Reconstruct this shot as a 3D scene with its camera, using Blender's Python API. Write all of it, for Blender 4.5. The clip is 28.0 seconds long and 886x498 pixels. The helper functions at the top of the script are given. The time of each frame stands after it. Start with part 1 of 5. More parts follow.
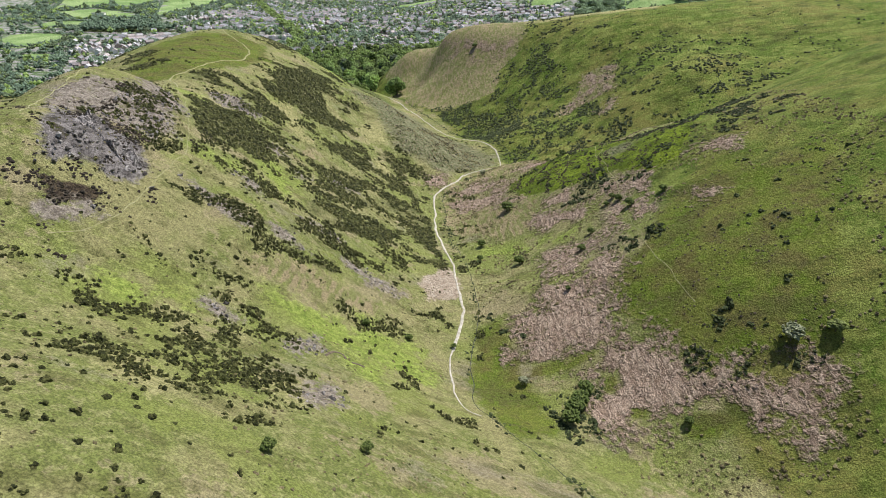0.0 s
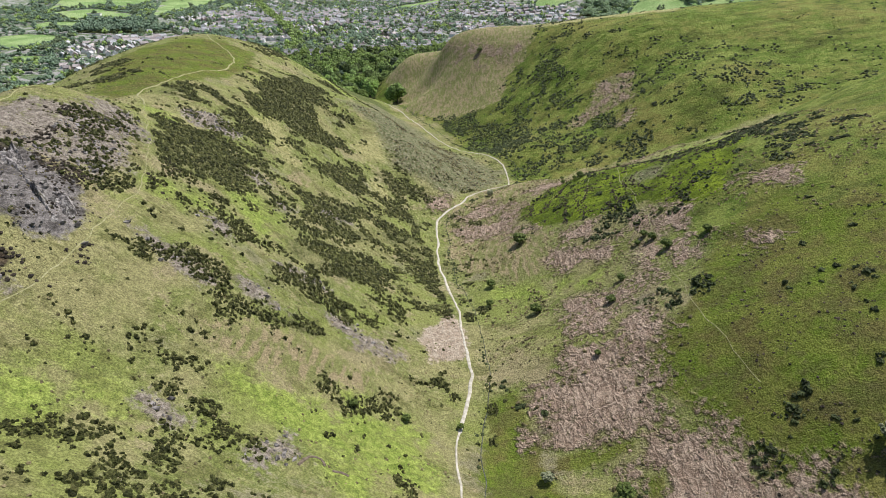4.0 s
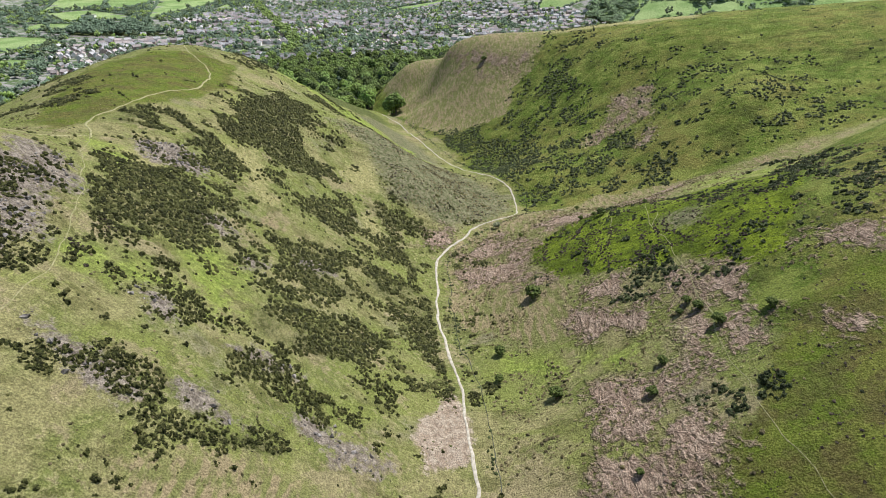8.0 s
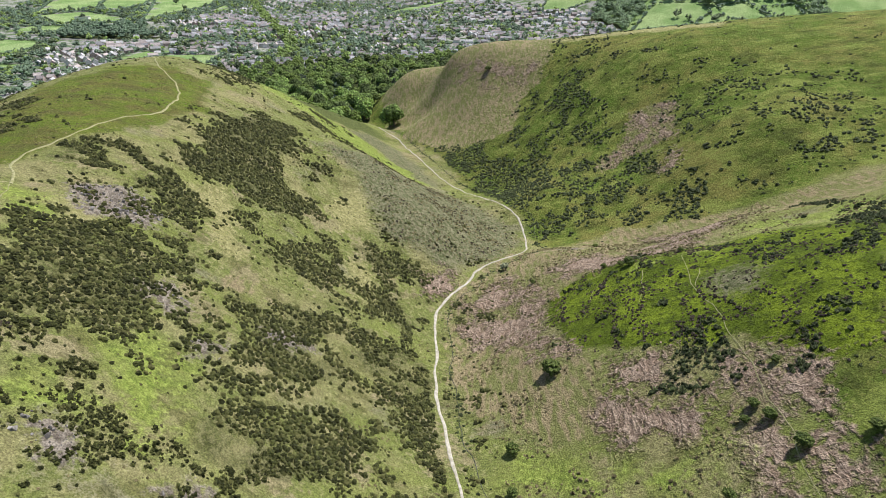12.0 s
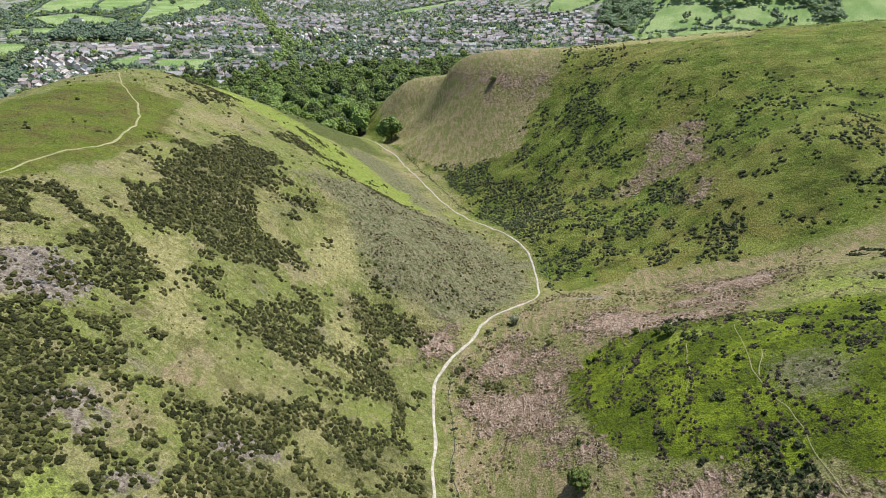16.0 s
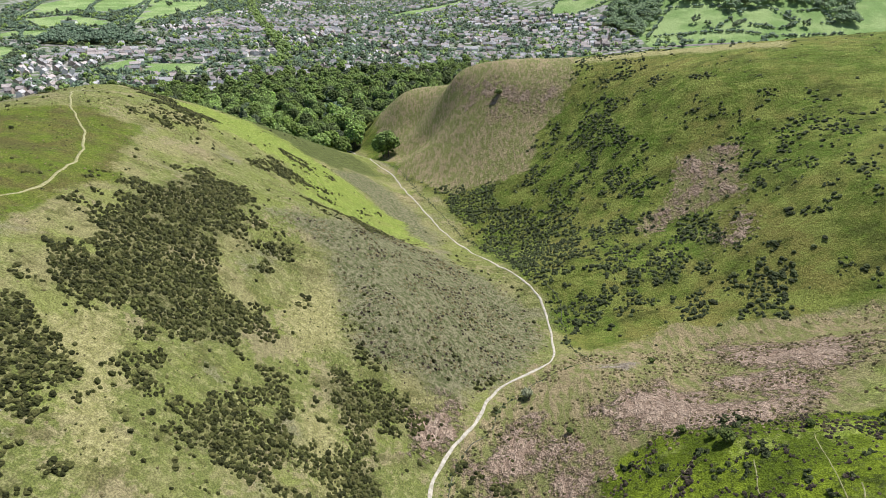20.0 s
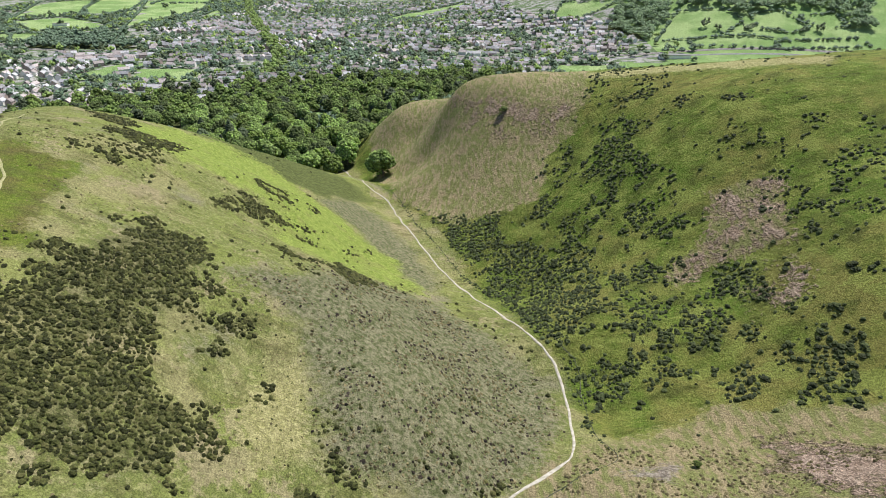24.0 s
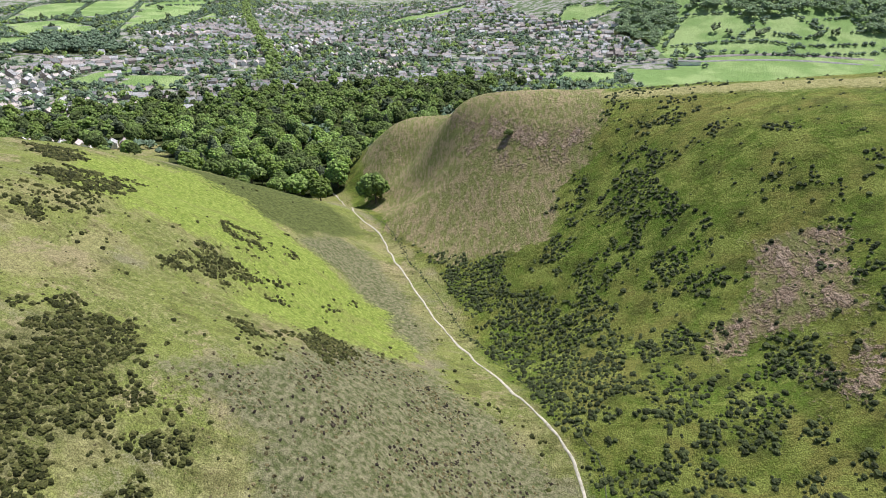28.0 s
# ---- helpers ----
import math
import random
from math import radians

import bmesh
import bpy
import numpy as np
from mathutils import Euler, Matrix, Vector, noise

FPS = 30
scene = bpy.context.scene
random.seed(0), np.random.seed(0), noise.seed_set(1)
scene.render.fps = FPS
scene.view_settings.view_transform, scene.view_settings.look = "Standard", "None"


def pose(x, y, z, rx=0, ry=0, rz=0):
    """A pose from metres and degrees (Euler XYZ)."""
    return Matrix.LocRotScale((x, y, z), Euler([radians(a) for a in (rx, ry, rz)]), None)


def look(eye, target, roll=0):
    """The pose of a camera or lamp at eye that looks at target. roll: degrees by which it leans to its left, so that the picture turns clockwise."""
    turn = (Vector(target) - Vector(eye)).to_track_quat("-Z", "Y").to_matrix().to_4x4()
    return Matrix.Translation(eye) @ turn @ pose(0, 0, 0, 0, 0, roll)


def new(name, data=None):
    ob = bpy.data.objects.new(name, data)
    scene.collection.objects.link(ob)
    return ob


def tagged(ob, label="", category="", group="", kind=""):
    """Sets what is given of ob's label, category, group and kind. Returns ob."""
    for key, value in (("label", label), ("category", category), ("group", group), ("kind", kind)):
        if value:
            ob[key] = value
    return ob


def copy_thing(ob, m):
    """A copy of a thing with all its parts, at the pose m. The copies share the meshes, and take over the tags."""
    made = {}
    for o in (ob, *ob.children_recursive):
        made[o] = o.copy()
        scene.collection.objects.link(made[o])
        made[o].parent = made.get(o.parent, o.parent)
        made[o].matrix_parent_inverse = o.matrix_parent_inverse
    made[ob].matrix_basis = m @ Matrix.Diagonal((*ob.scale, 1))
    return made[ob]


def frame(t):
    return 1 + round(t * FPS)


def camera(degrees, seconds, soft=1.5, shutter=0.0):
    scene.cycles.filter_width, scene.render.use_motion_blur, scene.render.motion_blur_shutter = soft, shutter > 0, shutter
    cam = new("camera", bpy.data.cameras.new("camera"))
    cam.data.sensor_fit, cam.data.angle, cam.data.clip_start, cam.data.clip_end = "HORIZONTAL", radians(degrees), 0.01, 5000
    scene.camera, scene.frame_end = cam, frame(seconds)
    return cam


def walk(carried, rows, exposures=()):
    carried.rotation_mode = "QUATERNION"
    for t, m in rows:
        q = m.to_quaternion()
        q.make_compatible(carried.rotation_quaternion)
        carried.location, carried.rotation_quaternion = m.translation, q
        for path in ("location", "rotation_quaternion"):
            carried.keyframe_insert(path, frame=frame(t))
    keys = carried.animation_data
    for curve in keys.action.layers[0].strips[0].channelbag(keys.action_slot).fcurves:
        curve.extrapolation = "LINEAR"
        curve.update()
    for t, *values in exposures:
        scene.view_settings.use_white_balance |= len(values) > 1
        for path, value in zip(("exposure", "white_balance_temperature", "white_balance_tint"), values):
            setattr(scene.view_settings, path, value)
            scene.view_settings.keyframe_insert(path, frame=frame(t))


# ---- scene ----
# the walk: a level flight down the valley, the lens tilted down a little under 28 degrees
cam = camera(73.0, 28.0, soft=0.65)
rows = [
    (0.0, 0.10, 6.58, 130.17, 0.653, -27.740, 0.013),
    (1.0, -0.39, 14.21, 129.52, 0.704, -27.753, 0.009),
    (2.0, -0.71, 22.37, 129.13, 0.755, -27.765, 0.006),
    (3.0, -0.90, 30.97, 128.94, 0.805, -27.775, 0.003),
    (4.0, -1.01, 39.90, 128.90, 0.855, -27.785, 0.001),
    (5.0, -1.06, 49.05, 128.94, 0.904, -27.793, 0.000),
    (6.0, -1.08, 58.37, 129.05, 0.952, -27.800, -0.000),
    (7.0, -1.08, 67.78, 129.17, 0.999, -27.806, -0.000),
    (8.0, -1.09, 77.23, 129.30, 1.046, -27.810, 0.000),
    (9.0, -1.10, 86.69, 129.40, 1.092, -27.813, 0.002),
    (10.0, -1.12, 96.12, 129.48, 1.137, -27.816, 0.004),
    (11.0, -1.17, 105.50, 129.52, 1.182, -27.816, 0.007),
    (12.0, -1.23, 114.84, 129.52, 1.226, -27.816, 0.010),
    (13.0, -1.31, 124.13, 129.49, 1.270, -27.815, 0.015),
    (14.0, -1.40, 133.38, 129.43, 1.312, -27.812, 0.020),
    (15.0, -1.50, 142.61, 129.34, 1.354, -27.808, 0.025),
    (16.0, -1.60, 151.84, 129.24, 1.396, -27.803, 0.031),
    (17.0, -1.69, 161.09, 129.13, 1.436, -27.796, 0.038),
    (18.0, -1.77, 170.38, 129.04, 1.476, -27.789, 0.046),
    (19.0, -1.83, 179.74, 128.96, 1.516, -27.780, 0.054),
    (20.0, -1.86, 189.19, 128.91, 1.554, -27.770, 0.063),
    (21.0, -1.86, 198.75, 128.89, 1.592, -27.759, 0.073),
    (22.0, -1.84, 208.44, 128.91, 1.629, -27.746, 0.083),
    (23.0, -1.78, 218.24, 128.98, 1.666, -27.732, 0.094),
    (24.0, -1.68, 228.16, 129.09, 1.702, -27.717, 0.106),
    (25.0, -1.57, 238.16, 129.23, 1.737, -27.701, 0.118),
    (26.0, -1.44, 248.20, 129.40, 1.772, -27.684, 0.131),
    (27.0, -1.31, 258.22, 129.57, 1.806, -27.665, 0.145),
    (28.0, -1.19, 268.14, 129.72, 1.839, -27.646, 0.159),
]
walk(cam, [(t, pose(x, y, z, 90 + tilt, 0, yaw) @ pose(0, 0, 0, 0, 0, roll)) for t, x, y, z, yaw, tilt, roll in rows], exposures=[(0.0, 0.08), (18.0, 0.09), (21.0, 0.15), (28.0, 0.18)])

# ---- light: clear late-spring sun from ahead and to the right, blue sky ----
SUN_TURN, SUN_HEIGHT = 46.0, 62.0
world = bpy.data.worlds.new("world")
scene.world = world
world.use_nodes = True
wn = world.node_tree
sky = wn.nodes.new("ShaderNodeTexSky")
sky.sky_type, sky.sun_disc = "NISHITA", False
sky.sun_elevation, sky.sun_rotation = radians(SUN_HEIGHT), radians(SUN_TURN)
wn.nodes["Background"].inputs["Strength"].default_value = 0.105
wn.links.new(sky.outputs[0], wn.nodes["Background"].inputs["Color"])
sun = new("sun", bpy.data.lights.new("sun", "SUN"))
sun.data.energy, sun.data.angle, sun.data.color = 5.0, radians(0.55), (1.0, 0.965, 0.94)
sun_way = Vector((math.sin(radians(SUN_TURN)) * math.cos(radians(SUN_HEIGHT)), math.cos(radians(SUN_TURN)) * math.cos(radians(SUN_HEIGHT)), math.sin(radians(SUN_HEIGHT))))
sun.matrix_world = look(sun_way * 900, (0, 0, 0))


# ---- materials ----
class Nodes:
    """A small shorthand for building node materials."""

    def __init__(self, name, rough=0.9):
        self.material = bpy.data.materials.new(name)
        self.material.use_nodes = True
        self.tree = self.material.node_tree
        self.shader = self.tree.nodes["Principled BSDF"]
        self.shader.inputs["Roughness"].default_value = rough
        self.shader.inputs["Specular IOR Level"].default_value = 0.25
        self.place = self.tree.nodes.new("ShaderNodeNewGeometry").outputs["Position"]

    def link(self, a, b):
        self.tree.links.new(a, b)

    def noise(self, size, detail=3.0, stretch=None, rough=0.55, skew=0.0):
        """Noise in metres of the world; size: its coarsest grain."""
        node = self.tree.nodes.new("ShaderNodeTexNoise")
        node.inputs["Scale"].default_value = 1.0 / size
        node.inputs["Detail"].default_value = detail
        node.inputs["Roughness"].default_value = rough
        node.inputs["Distortion"].default_value = skew
        source = self.place
        if stretch:
            turn = self.tree.nodes.new("ShaderNodeMapping")
            turn.inputs["Scale"].default_value = stretch[:3]
            turn.inputs["Rotation"].default_value = (0, 0, radians(stretch[3]))
            self.link(source, turn.inputs["Vector"])
            source = turn.outputs[0]
        self.link(source, node.inputs["Vector"])
        return node.outputs["Fac"]

    def cells(self, size, feature="DISTANCE_TO_EDGE"):
        node = self.tree.nodes.new("ShaderNodeTexVoronoi")
        node.feature = feature
        node.inputs["Scale"].default_value = 1.0 / size
        self.link(self.place, node.inputs["Vector"])
        return node.outputs["Distance"]

    def attribute(self, name):
        node = self.tree.nodes.new("ShaderNodeAttribute")
        node.attribute_name = name
        return node.outputs["Fac"]

    def math(self, kind, a, b=0.0, c=0.0):
        node = self.tree.nodes.new("ShaderNodeMath")
        node.operation = kind
        for socket, value in zip(node.inputs, (a, b, c)):
            if isinstance(value, (int, float)):
                socket.default_value = value
            else:
                self.link(value, socket)
        return node.outputs[0]

    def span(self, value, low, high, to_low=0.0, to_high=1.0):
        node = self.tree.nodes.new("ShaderNodeMapRange")
        node.interpolation_type = "SMOOTHSTEP"
        for socket, v in zip(node.inputs[1:5], (low, high, to_low, to_high)):
            socket.default_value = v
        self.link(value, node.inputs[0])
        return node.outputs[0]

    def mix(self, fac, a, b, blend="MIX"):
        node = self.tree.nodes.new("ShaderNodeMix")
        node.data_type, node.blend_type = "RGBA", blend
        for socket, value in ((node.inputs[0], fac), (node.inputs[6], a), (node.inputs[7], b)):
            if isinstance(value, (int, float)):
                socket.default_value = value
            elif isinstance(value, tuple):
                socket.default_value = (*value, 1.0)
            else:
                self.link(value, socket)
        return node.outputs[2]

    def grey(self, value):
        node = self.tree.nodes.new("ShaderNodeCombineColor")
        for socket in node.inputs:
            self.link(value, socket)
        return node.outputs[0]

    def done(self, colour, height=None, distance=0.3, strength=1.0):
        if isinstance(colour, tuple):
            self.shader.inputs["Base Color"].default_value = (*colour, 1.0)
        else:
            self.link(colour, self.shader.inputs["Base Color"])
        if height is not None:
            bump = self.tree.nodes.new("ShaderNodeBump")
            bump.inputs["Strength"].default_value = strength
            bump.inputs["Distance"].default_value = distance
            self.link(height, bump.inputs["Height"])
            self.link(bump.outputs[0], self.shader.inputs["Normal"])
        return self.material


def plain(name, a, b, size, rough=0.85, bump=0.05, island=0.0, thing=0.0):
    """Two tones of one stuff, mixed by noise, with fine relief; island and thing: how far single pieces differ."""
    n = Nodes(name, rough)
    fac = n.span(n.noise(size, 5), 0.35, 0.65)
    colour = n.mix(fac, a, b)
    if island:
        geo = n.tree.nodes.new("ShaderNodeNewGeometry")
        colour = n.mix(1.0, colour, n.grey(n.span(geo.outputs["Random Per Island"], 0, 1, 1 - island, 1 + island)), "MULTIPLY")
    if thing:
        info = n.tree.nodes.new("ShaderNodeObjectInfo")
        colour = n.mix(1.0, colour, n.grey(n.span(info.outputs["Random"], 0, 1, 1 - thing, 1 + thing)), "MULTIPLY")
    return n.done(colour, n.noise(size * 0.3, 3), bump)


def foliage(name, dark, light, size, island=0.3, thing=0.0, bump=0.3, tint=None, glow=0.25, up=0.5):
    """Leaves seen from afar: tones by noise at two sizes, each bush or clump a little different."""
    n = Nodes(name, 0.75)
    fine = n.noise(size * 0.35, 3)
    fac = n.span(n.math("ADD", n.math("MULTIPLY", n.noise(size, 2), 0.5), n.math("MULTIPLY", fine, 0.5)), 0.36, 0.64)
    colour = n.mix(fac, dark, light)
    geo = n.tree.nodes.new("ShaderNodeNewGeometry")
    if tint:
        colour = n.mix(n.span(geo.outputs["Random Per Island"], 0.55, 1.0, 0.0, 0.8), colour, tint)
    colour = n.mix(1.0, colour, n.grey(n.span(geo.outputs["Random Per Island"], 0, 1, 1 - island, 1 + island)), "MULTIPLY")
    if thing:
        info = n.tree.nodes.new("ShaderNodeObjectInfo")
        colour = n.mix(1.0, colour, n.grey(n.span(info.outputs["Random"], 0, 1, 1 - thing, 1 + thing)), "MULTIPLY")
    # many small leaves: the light falls on them softer than on the hull of the clump
    tilt = n.tree.nodes.new("ShaderNodeVectorMath")
    tilt.operation = "ADD"
    tilt.inputs[1].default_value = (0, 0, up)
    n.link(geo.outputs["Normal"], tilt.inputs[0])
    unit = n.tree.nodes.new("ShaderNodeVectorMath")
    unit.operation = "NORMALIZE"
    n.link(tilt.outputs[0], unit.inputs[0])
    made = n.done(colour, fine, bump)
    for node in n.tree.nodes:
        if node.bl_idname == "ShaderNodeBump":
            n.link(unit.outputs[0], node.inputs["Normal"])
    through_leaf = n.tree.nodes.new("ShaderNodeBsdfTranslucent")
    n.link(n.mix(1.0, colour, (1.25, 1.2, 0.75), "MULTIPLY"), through_leaf.inputs["Color"])
    both = n.tree.nodes.new("ShaderNodeMixShader")
    both.inputs[0].default_value = glow
    n.link(n.shader.outputs[0], both.inputs[1])
    n.link(through_leaf.outputs[0], both.inputs[2])
    n.link(both.outputs[0], n.tree.nodes["Material Output"].inputs["Surface"])
    return made


def ground_material():
    n = Nodes("hill turf", 0.95)
    n.shader.inputs["Specular IOR Level"].default_value = 0.1
    broad, mid, fine, grain = n.noise(45, 3), n.noise(9, 5, rough=0.6), n.noise(1.5, 4, rough=0.65), n.noise(0.34, 3, rough=0.72)
    lean = n.noise(1.5, 3, stretch=(1.0, 0.28, 0.6, 25))
    rag = n.math("ADD", n.math("MULTIPLY_ADD", mid, 0.9, -0.45), n.math("MULTIPLY_ADD", fine, 0.7, -0.35))

    def where(name, low=0.42, high=0.62, by=1.0):
        share = n.attribute(name)
        return n.math("MULTIPLY", n.span(n.math("ADD", share, n.math("MULTIPLY", rag, by)), low, high), n.span(share, 0.03, 0.25))

    # turf: dry straw and green by broad drifts, worn to grey soil in places
    slope = n.noise(14, 4, stretch=(0.45, 1.0, 1.0, 12), rough=0.6, skew=0.4)
    wet = n.math("ADD", n.math("MULTIPLY", broad, 0.55), n.math("MULTIPLY", mid, 0.5))
    colour = n.mix(n.span(wet, 0.42, 0.58), (0.268, 0.250, 0.112), (0.172, 0.198, 0.058))
    colour = n.mix(n.span(fine, 0.47, 0.63, 0.0, 0.55), colour, (0.350, 0.335, 0.150))
    colour = n.mix(n.span(slope, 0.50, 0.60, 0.0, 0.65), colour, (0.208, 0.242, 0.062))
    colour = n.mix(n.span(n.math("ADD", n.noise(19, 4, rough=0.6), n.math("MULTIPLY_ADD", fine, 0.35, -0.17)), 0.56, 0.64, 0.0, 0.6), colour, (0.330, 0.268, 0.165))
    colour = n.mix(n.span(n.math("ADD", n.noise(23, 5, stretch=(0.5, 1.0, 1.0, 20), rough=0.65), n.math("MULTIPLY_ADD", grain, 0.3, -0.15)), 0.585, 0.65, 0.0, 0.6), colour, (0.235, 0.205, 0.150))
    colour = n.mix(n.span(n.noise(5, 4, stretch=(0.35, 1.0, 1.0, 15), rough=0.65), 0.54, 0.62, 0.0, 0.55), colour, (0.112, 0.112, 0.038))
    east = n.mix(n.span(wet, 0.38, 0.62), (0.200, 0.192, 0.054), (0.104, 0.160, 0.024))
    east = n.mix(n.span(n.math("ADD", n.noise(6, 5, rough=0.62), n.math("MULTIPLY_ADD", broad, 0.3, -0.15)), 0.50, 0.62, 0.0, 0.65), east, (0.082, 0.112, 0.022))
    streak = n.noise(7, 4, stretch=(0.4, 1.0, 1.0, -35), rough=0.62, skew=0.3)
    east = n.mix(n.span(fine, 0.48, 0.66, 0.0, 0.45), east, (0.235, 0.245, 0.066))
    east = n.mix(n.span(streak, 0.53, 0.60, 0.0, 0.7), east, (0.214, 0.252, 0.060))
    east = n.mix(n.span(streak, 0.36, 0.46, 0.7, 0.0), east, (0.075, 0.092, 0.022))
    colour = n.mix(where("east", by=0.5), colour, east)
    pale = n.mix(n.span(fine, 0.36, 0.64), (0.262, 0.252, 0.100), (0.372, 0.345, 0.160))
    colour = n.mix(where("pale", 0.35, 0.75), colour, pale)
    tan = n.mix(n.span(n.math("ADD", lean, n.math("MULTIPLY_ADD", mid, 0.5, -0.25)), 0.42, 0.60), (0.196, 0.206, 0.074), (0.306, 0.250, 0.142))
    colour = n.mix(where("tan"), colour, tan)
    moor = n.mix(n.span(mid, 0.36, 0.62), (0.136, 0.124, 0.040), (0.118, 0.166, 0.022))
    moor = n.mix(n.span(fine, 0.48, 0.64, 0.0, 0.45), moor, (0.190, 0.198, 0.050))
    moor = n.mix(n.span(streak, 0.52, 0.60, 0.0, 0.65), moor, (0.160, 0.188, 0.036))
    moor = n.mix(n.span(streak, 0.38, 0.48, 0.5, 0.0), moor, (0.096, 0.100, 0.032))
    moor = n.mix(n.span(n.noise(3.2, 4, rough=0.65), 0.54, 0.66, 0.0, 0.5), moor, (0.110, 0.096, 0.042))
    colour = n.mix(where("moor"), colour, moor)
    bilberry = n.mix(n.span(mid, 0.38, 0.62), (0.092, 0.130, 0.013), (0.185, 0.245, 0.022))
    bilberry = n.mix(n.span(fine, 0.51, 0.62, 0.0, 0.7), bilberry, (0.045, 0.058, 0.016))
    colour = n.mix(where("bilberry"), colour, bilberry)
    heath = n.mix(n.span(fine, 0.36, 0.64), (0.104, 0.122, 0.048), (0.268, 0.250, 0.150))
    heath = n.mix(n.span(grain, 0.5, 0.66, 0.0, 0.6), heath, (0.070, 0.075, 0.035))
    colour = n.mix(where("heath", 0.25, 0.85), colour, heath)
    dark = n.mix(n.span(fine, 0.36, 0.64), (0.070, 0.088, 0.026), (0.150, 0.172, 0.056))
    dark = n.mix(n.span(grain, 0.52, 0.66, 0.0, 0.6), dark, (0.052, 0.058, 0.026))
    colour = n.mix(where("dark", 0.30, 0.70, 1.2), colour, dark)
    bent = n.tree.nodes.new("ShaderNodeVectorMath")
    bent.operation = "MULTIPLY_ADD"
    sway = n.tree.nodes.new("ShaderNodeTexNoise")
    sway.inputs["Scale"].default_value = 0.22
    sway.inputs["Detail"].default_value = 3.0
    n.link(n.place, sway.inputs["Vector"])
    n.link(sway.outputs["Color"], bent.inputs[0])
    bent.inputs[1].default_value = (5.0, 5.0, 5.0)
    n.link(n.place, bent.inputs[2])
    squash = n.tree.nodes.new("ShaderNodeMapping")
    squash.inputs["Scale"].default_value = (0.30, 0.13, 0.2)
    squash.inputs["Rotation"].default_value = (0, 0, radians(28))
    n.link(bent.outputs[0], squash.inputs["Vector"])
    fold = n.tree.nodes.new("ShaderNodeTexVoronoi")
    fold.feature = "DISTANCE_TO_EDGE"
    fold.inputs["Scale"].default_value = 1.0
    n.link(squash.outputs[0], fold.inputs["Vector"])
    fold = fold.outputs["Distance"]
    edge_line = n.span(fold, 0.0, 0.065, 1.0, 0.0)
    # dark band beside each fold: the fold's shade painted into the litter
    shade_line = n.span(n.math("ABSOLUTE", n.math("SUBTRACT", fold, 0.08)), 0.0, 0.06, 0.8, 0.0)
    ripple = n.noise(1.9, 4, stretch=(1.0, 0.40, 1.0, 20), rough=0.6, skew=0.3)
    bracken = n.mix(n.span(ripple, 0.38, 0.62), (0.285, 0.206, 0.150), (0.420, 0.322, 0.242))
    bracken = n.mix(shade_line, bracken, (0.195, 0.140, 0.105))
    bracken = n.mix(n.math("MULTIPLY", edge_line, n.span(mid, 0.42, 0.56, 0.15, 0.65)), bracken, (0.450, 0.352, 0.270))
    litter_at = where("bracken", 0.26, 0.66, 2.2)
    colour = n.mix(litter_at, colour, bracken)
    lush = n.mix(n.span(fine, 0.38, 0.62), (0.174, 0.236, 0.044), (0.290, 0.346, 0.082))
    lush = n.mix(n.span(n.noise(7, 4, stretch=(0.5, 1.0, 1.0, 35), rough=0.65), 0.52, 0.64, 0.0, 0.5), lush, (0.215, 0.215, 0.075))
    colour = n.mix(where("lush", 0.20, 0.60, 1.5), colour, lush)
    litter = n.mix(n.span(fine, 0.4, 0.6), (0.070, 0.076, 0.026), (0.190, 0.185, 0.082))
    colour = n.mix(where("gorse", 0.75, 1.15), colour, litter)
    heather = n.mix(n.span(fine, 0.4, 0.62), (0.040, 0.030, 0.022), (0.105, 0.080, 0.050))
    colour = n.mix(where("heather"), colour, heather)
    soil = n.mix(n.span(fine, 0.38, 0.62), (0.315, 0.245, 0.180), (0.440, 0.370, 0.285))
    colour = n.mix(where("bare", 0.35, 0.60, 1.2), colour, soil)
    stone = n.mix(n.span(n.noise(1.4, 5, rough=0.7), 0.36, 0.64), (0.150, 0.124, 0.098), (0.345, 0.300, 0.245))
    stone = n.mix(n.span(grain, 0.60, 0.72, 0.0, 0.8), stone, (0.130, 0.150, 0.050))
    colour = n.mix(where("stone", 0.32, 0.80, 2.4), colour, stone)
    crag = n.mix(n.span(n.noise(2.6, 6, stretch=(1.0, 0.4, 0.5, 40), rough=0.75), 0.34, 0.64), (0.062, 0.055, 0.050), (0.270, 0.245, 0.228))
    crag = n.mix(n.span(mid, 0.54, 0.62), crag, (0.070, 0.062, 0.040))
    colour = n.mix(where("rock", 0.35, 0.55, 0.7), colour, crag)
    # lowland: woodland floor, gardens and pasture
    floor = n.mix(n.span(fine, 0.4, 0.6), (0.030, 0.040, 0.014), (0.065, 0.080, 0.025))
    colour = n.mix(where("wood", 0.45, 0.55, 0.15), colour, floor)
    garden = n.mix(n.span(n.noise(14, 4), 0.42, 0.58), (0.110, 0.160, 0.070), (0.330, 0.320, 0.295))
    colour = n.mix(where("town", 0.45, 0.55, 0.1), colour, garden)
    # pasture greens lean to blue: a little distance haze in the colour
    pasture = n.mix(n.span(n.noise(60, 3), 0.40, 0.60), (0.185, 0.285, 0.095), (0.280, 0.370, 0.150))
    colour = n.mix(where("field", 0.48, 0.52, 0.02), colour, pasture)
    colour = n.mix(1.0, colour, n.grey(n.span(grain, 0.34, 0.66, 0.66, 1.34)), "MULTIPLY")
    colour = n.mix(1.0, colour, n.grey(n.span(n.noise(0.9, 3, rough=0.7), 0.36, 0.64, 0.86, 1.14)), "MULTIPLY")
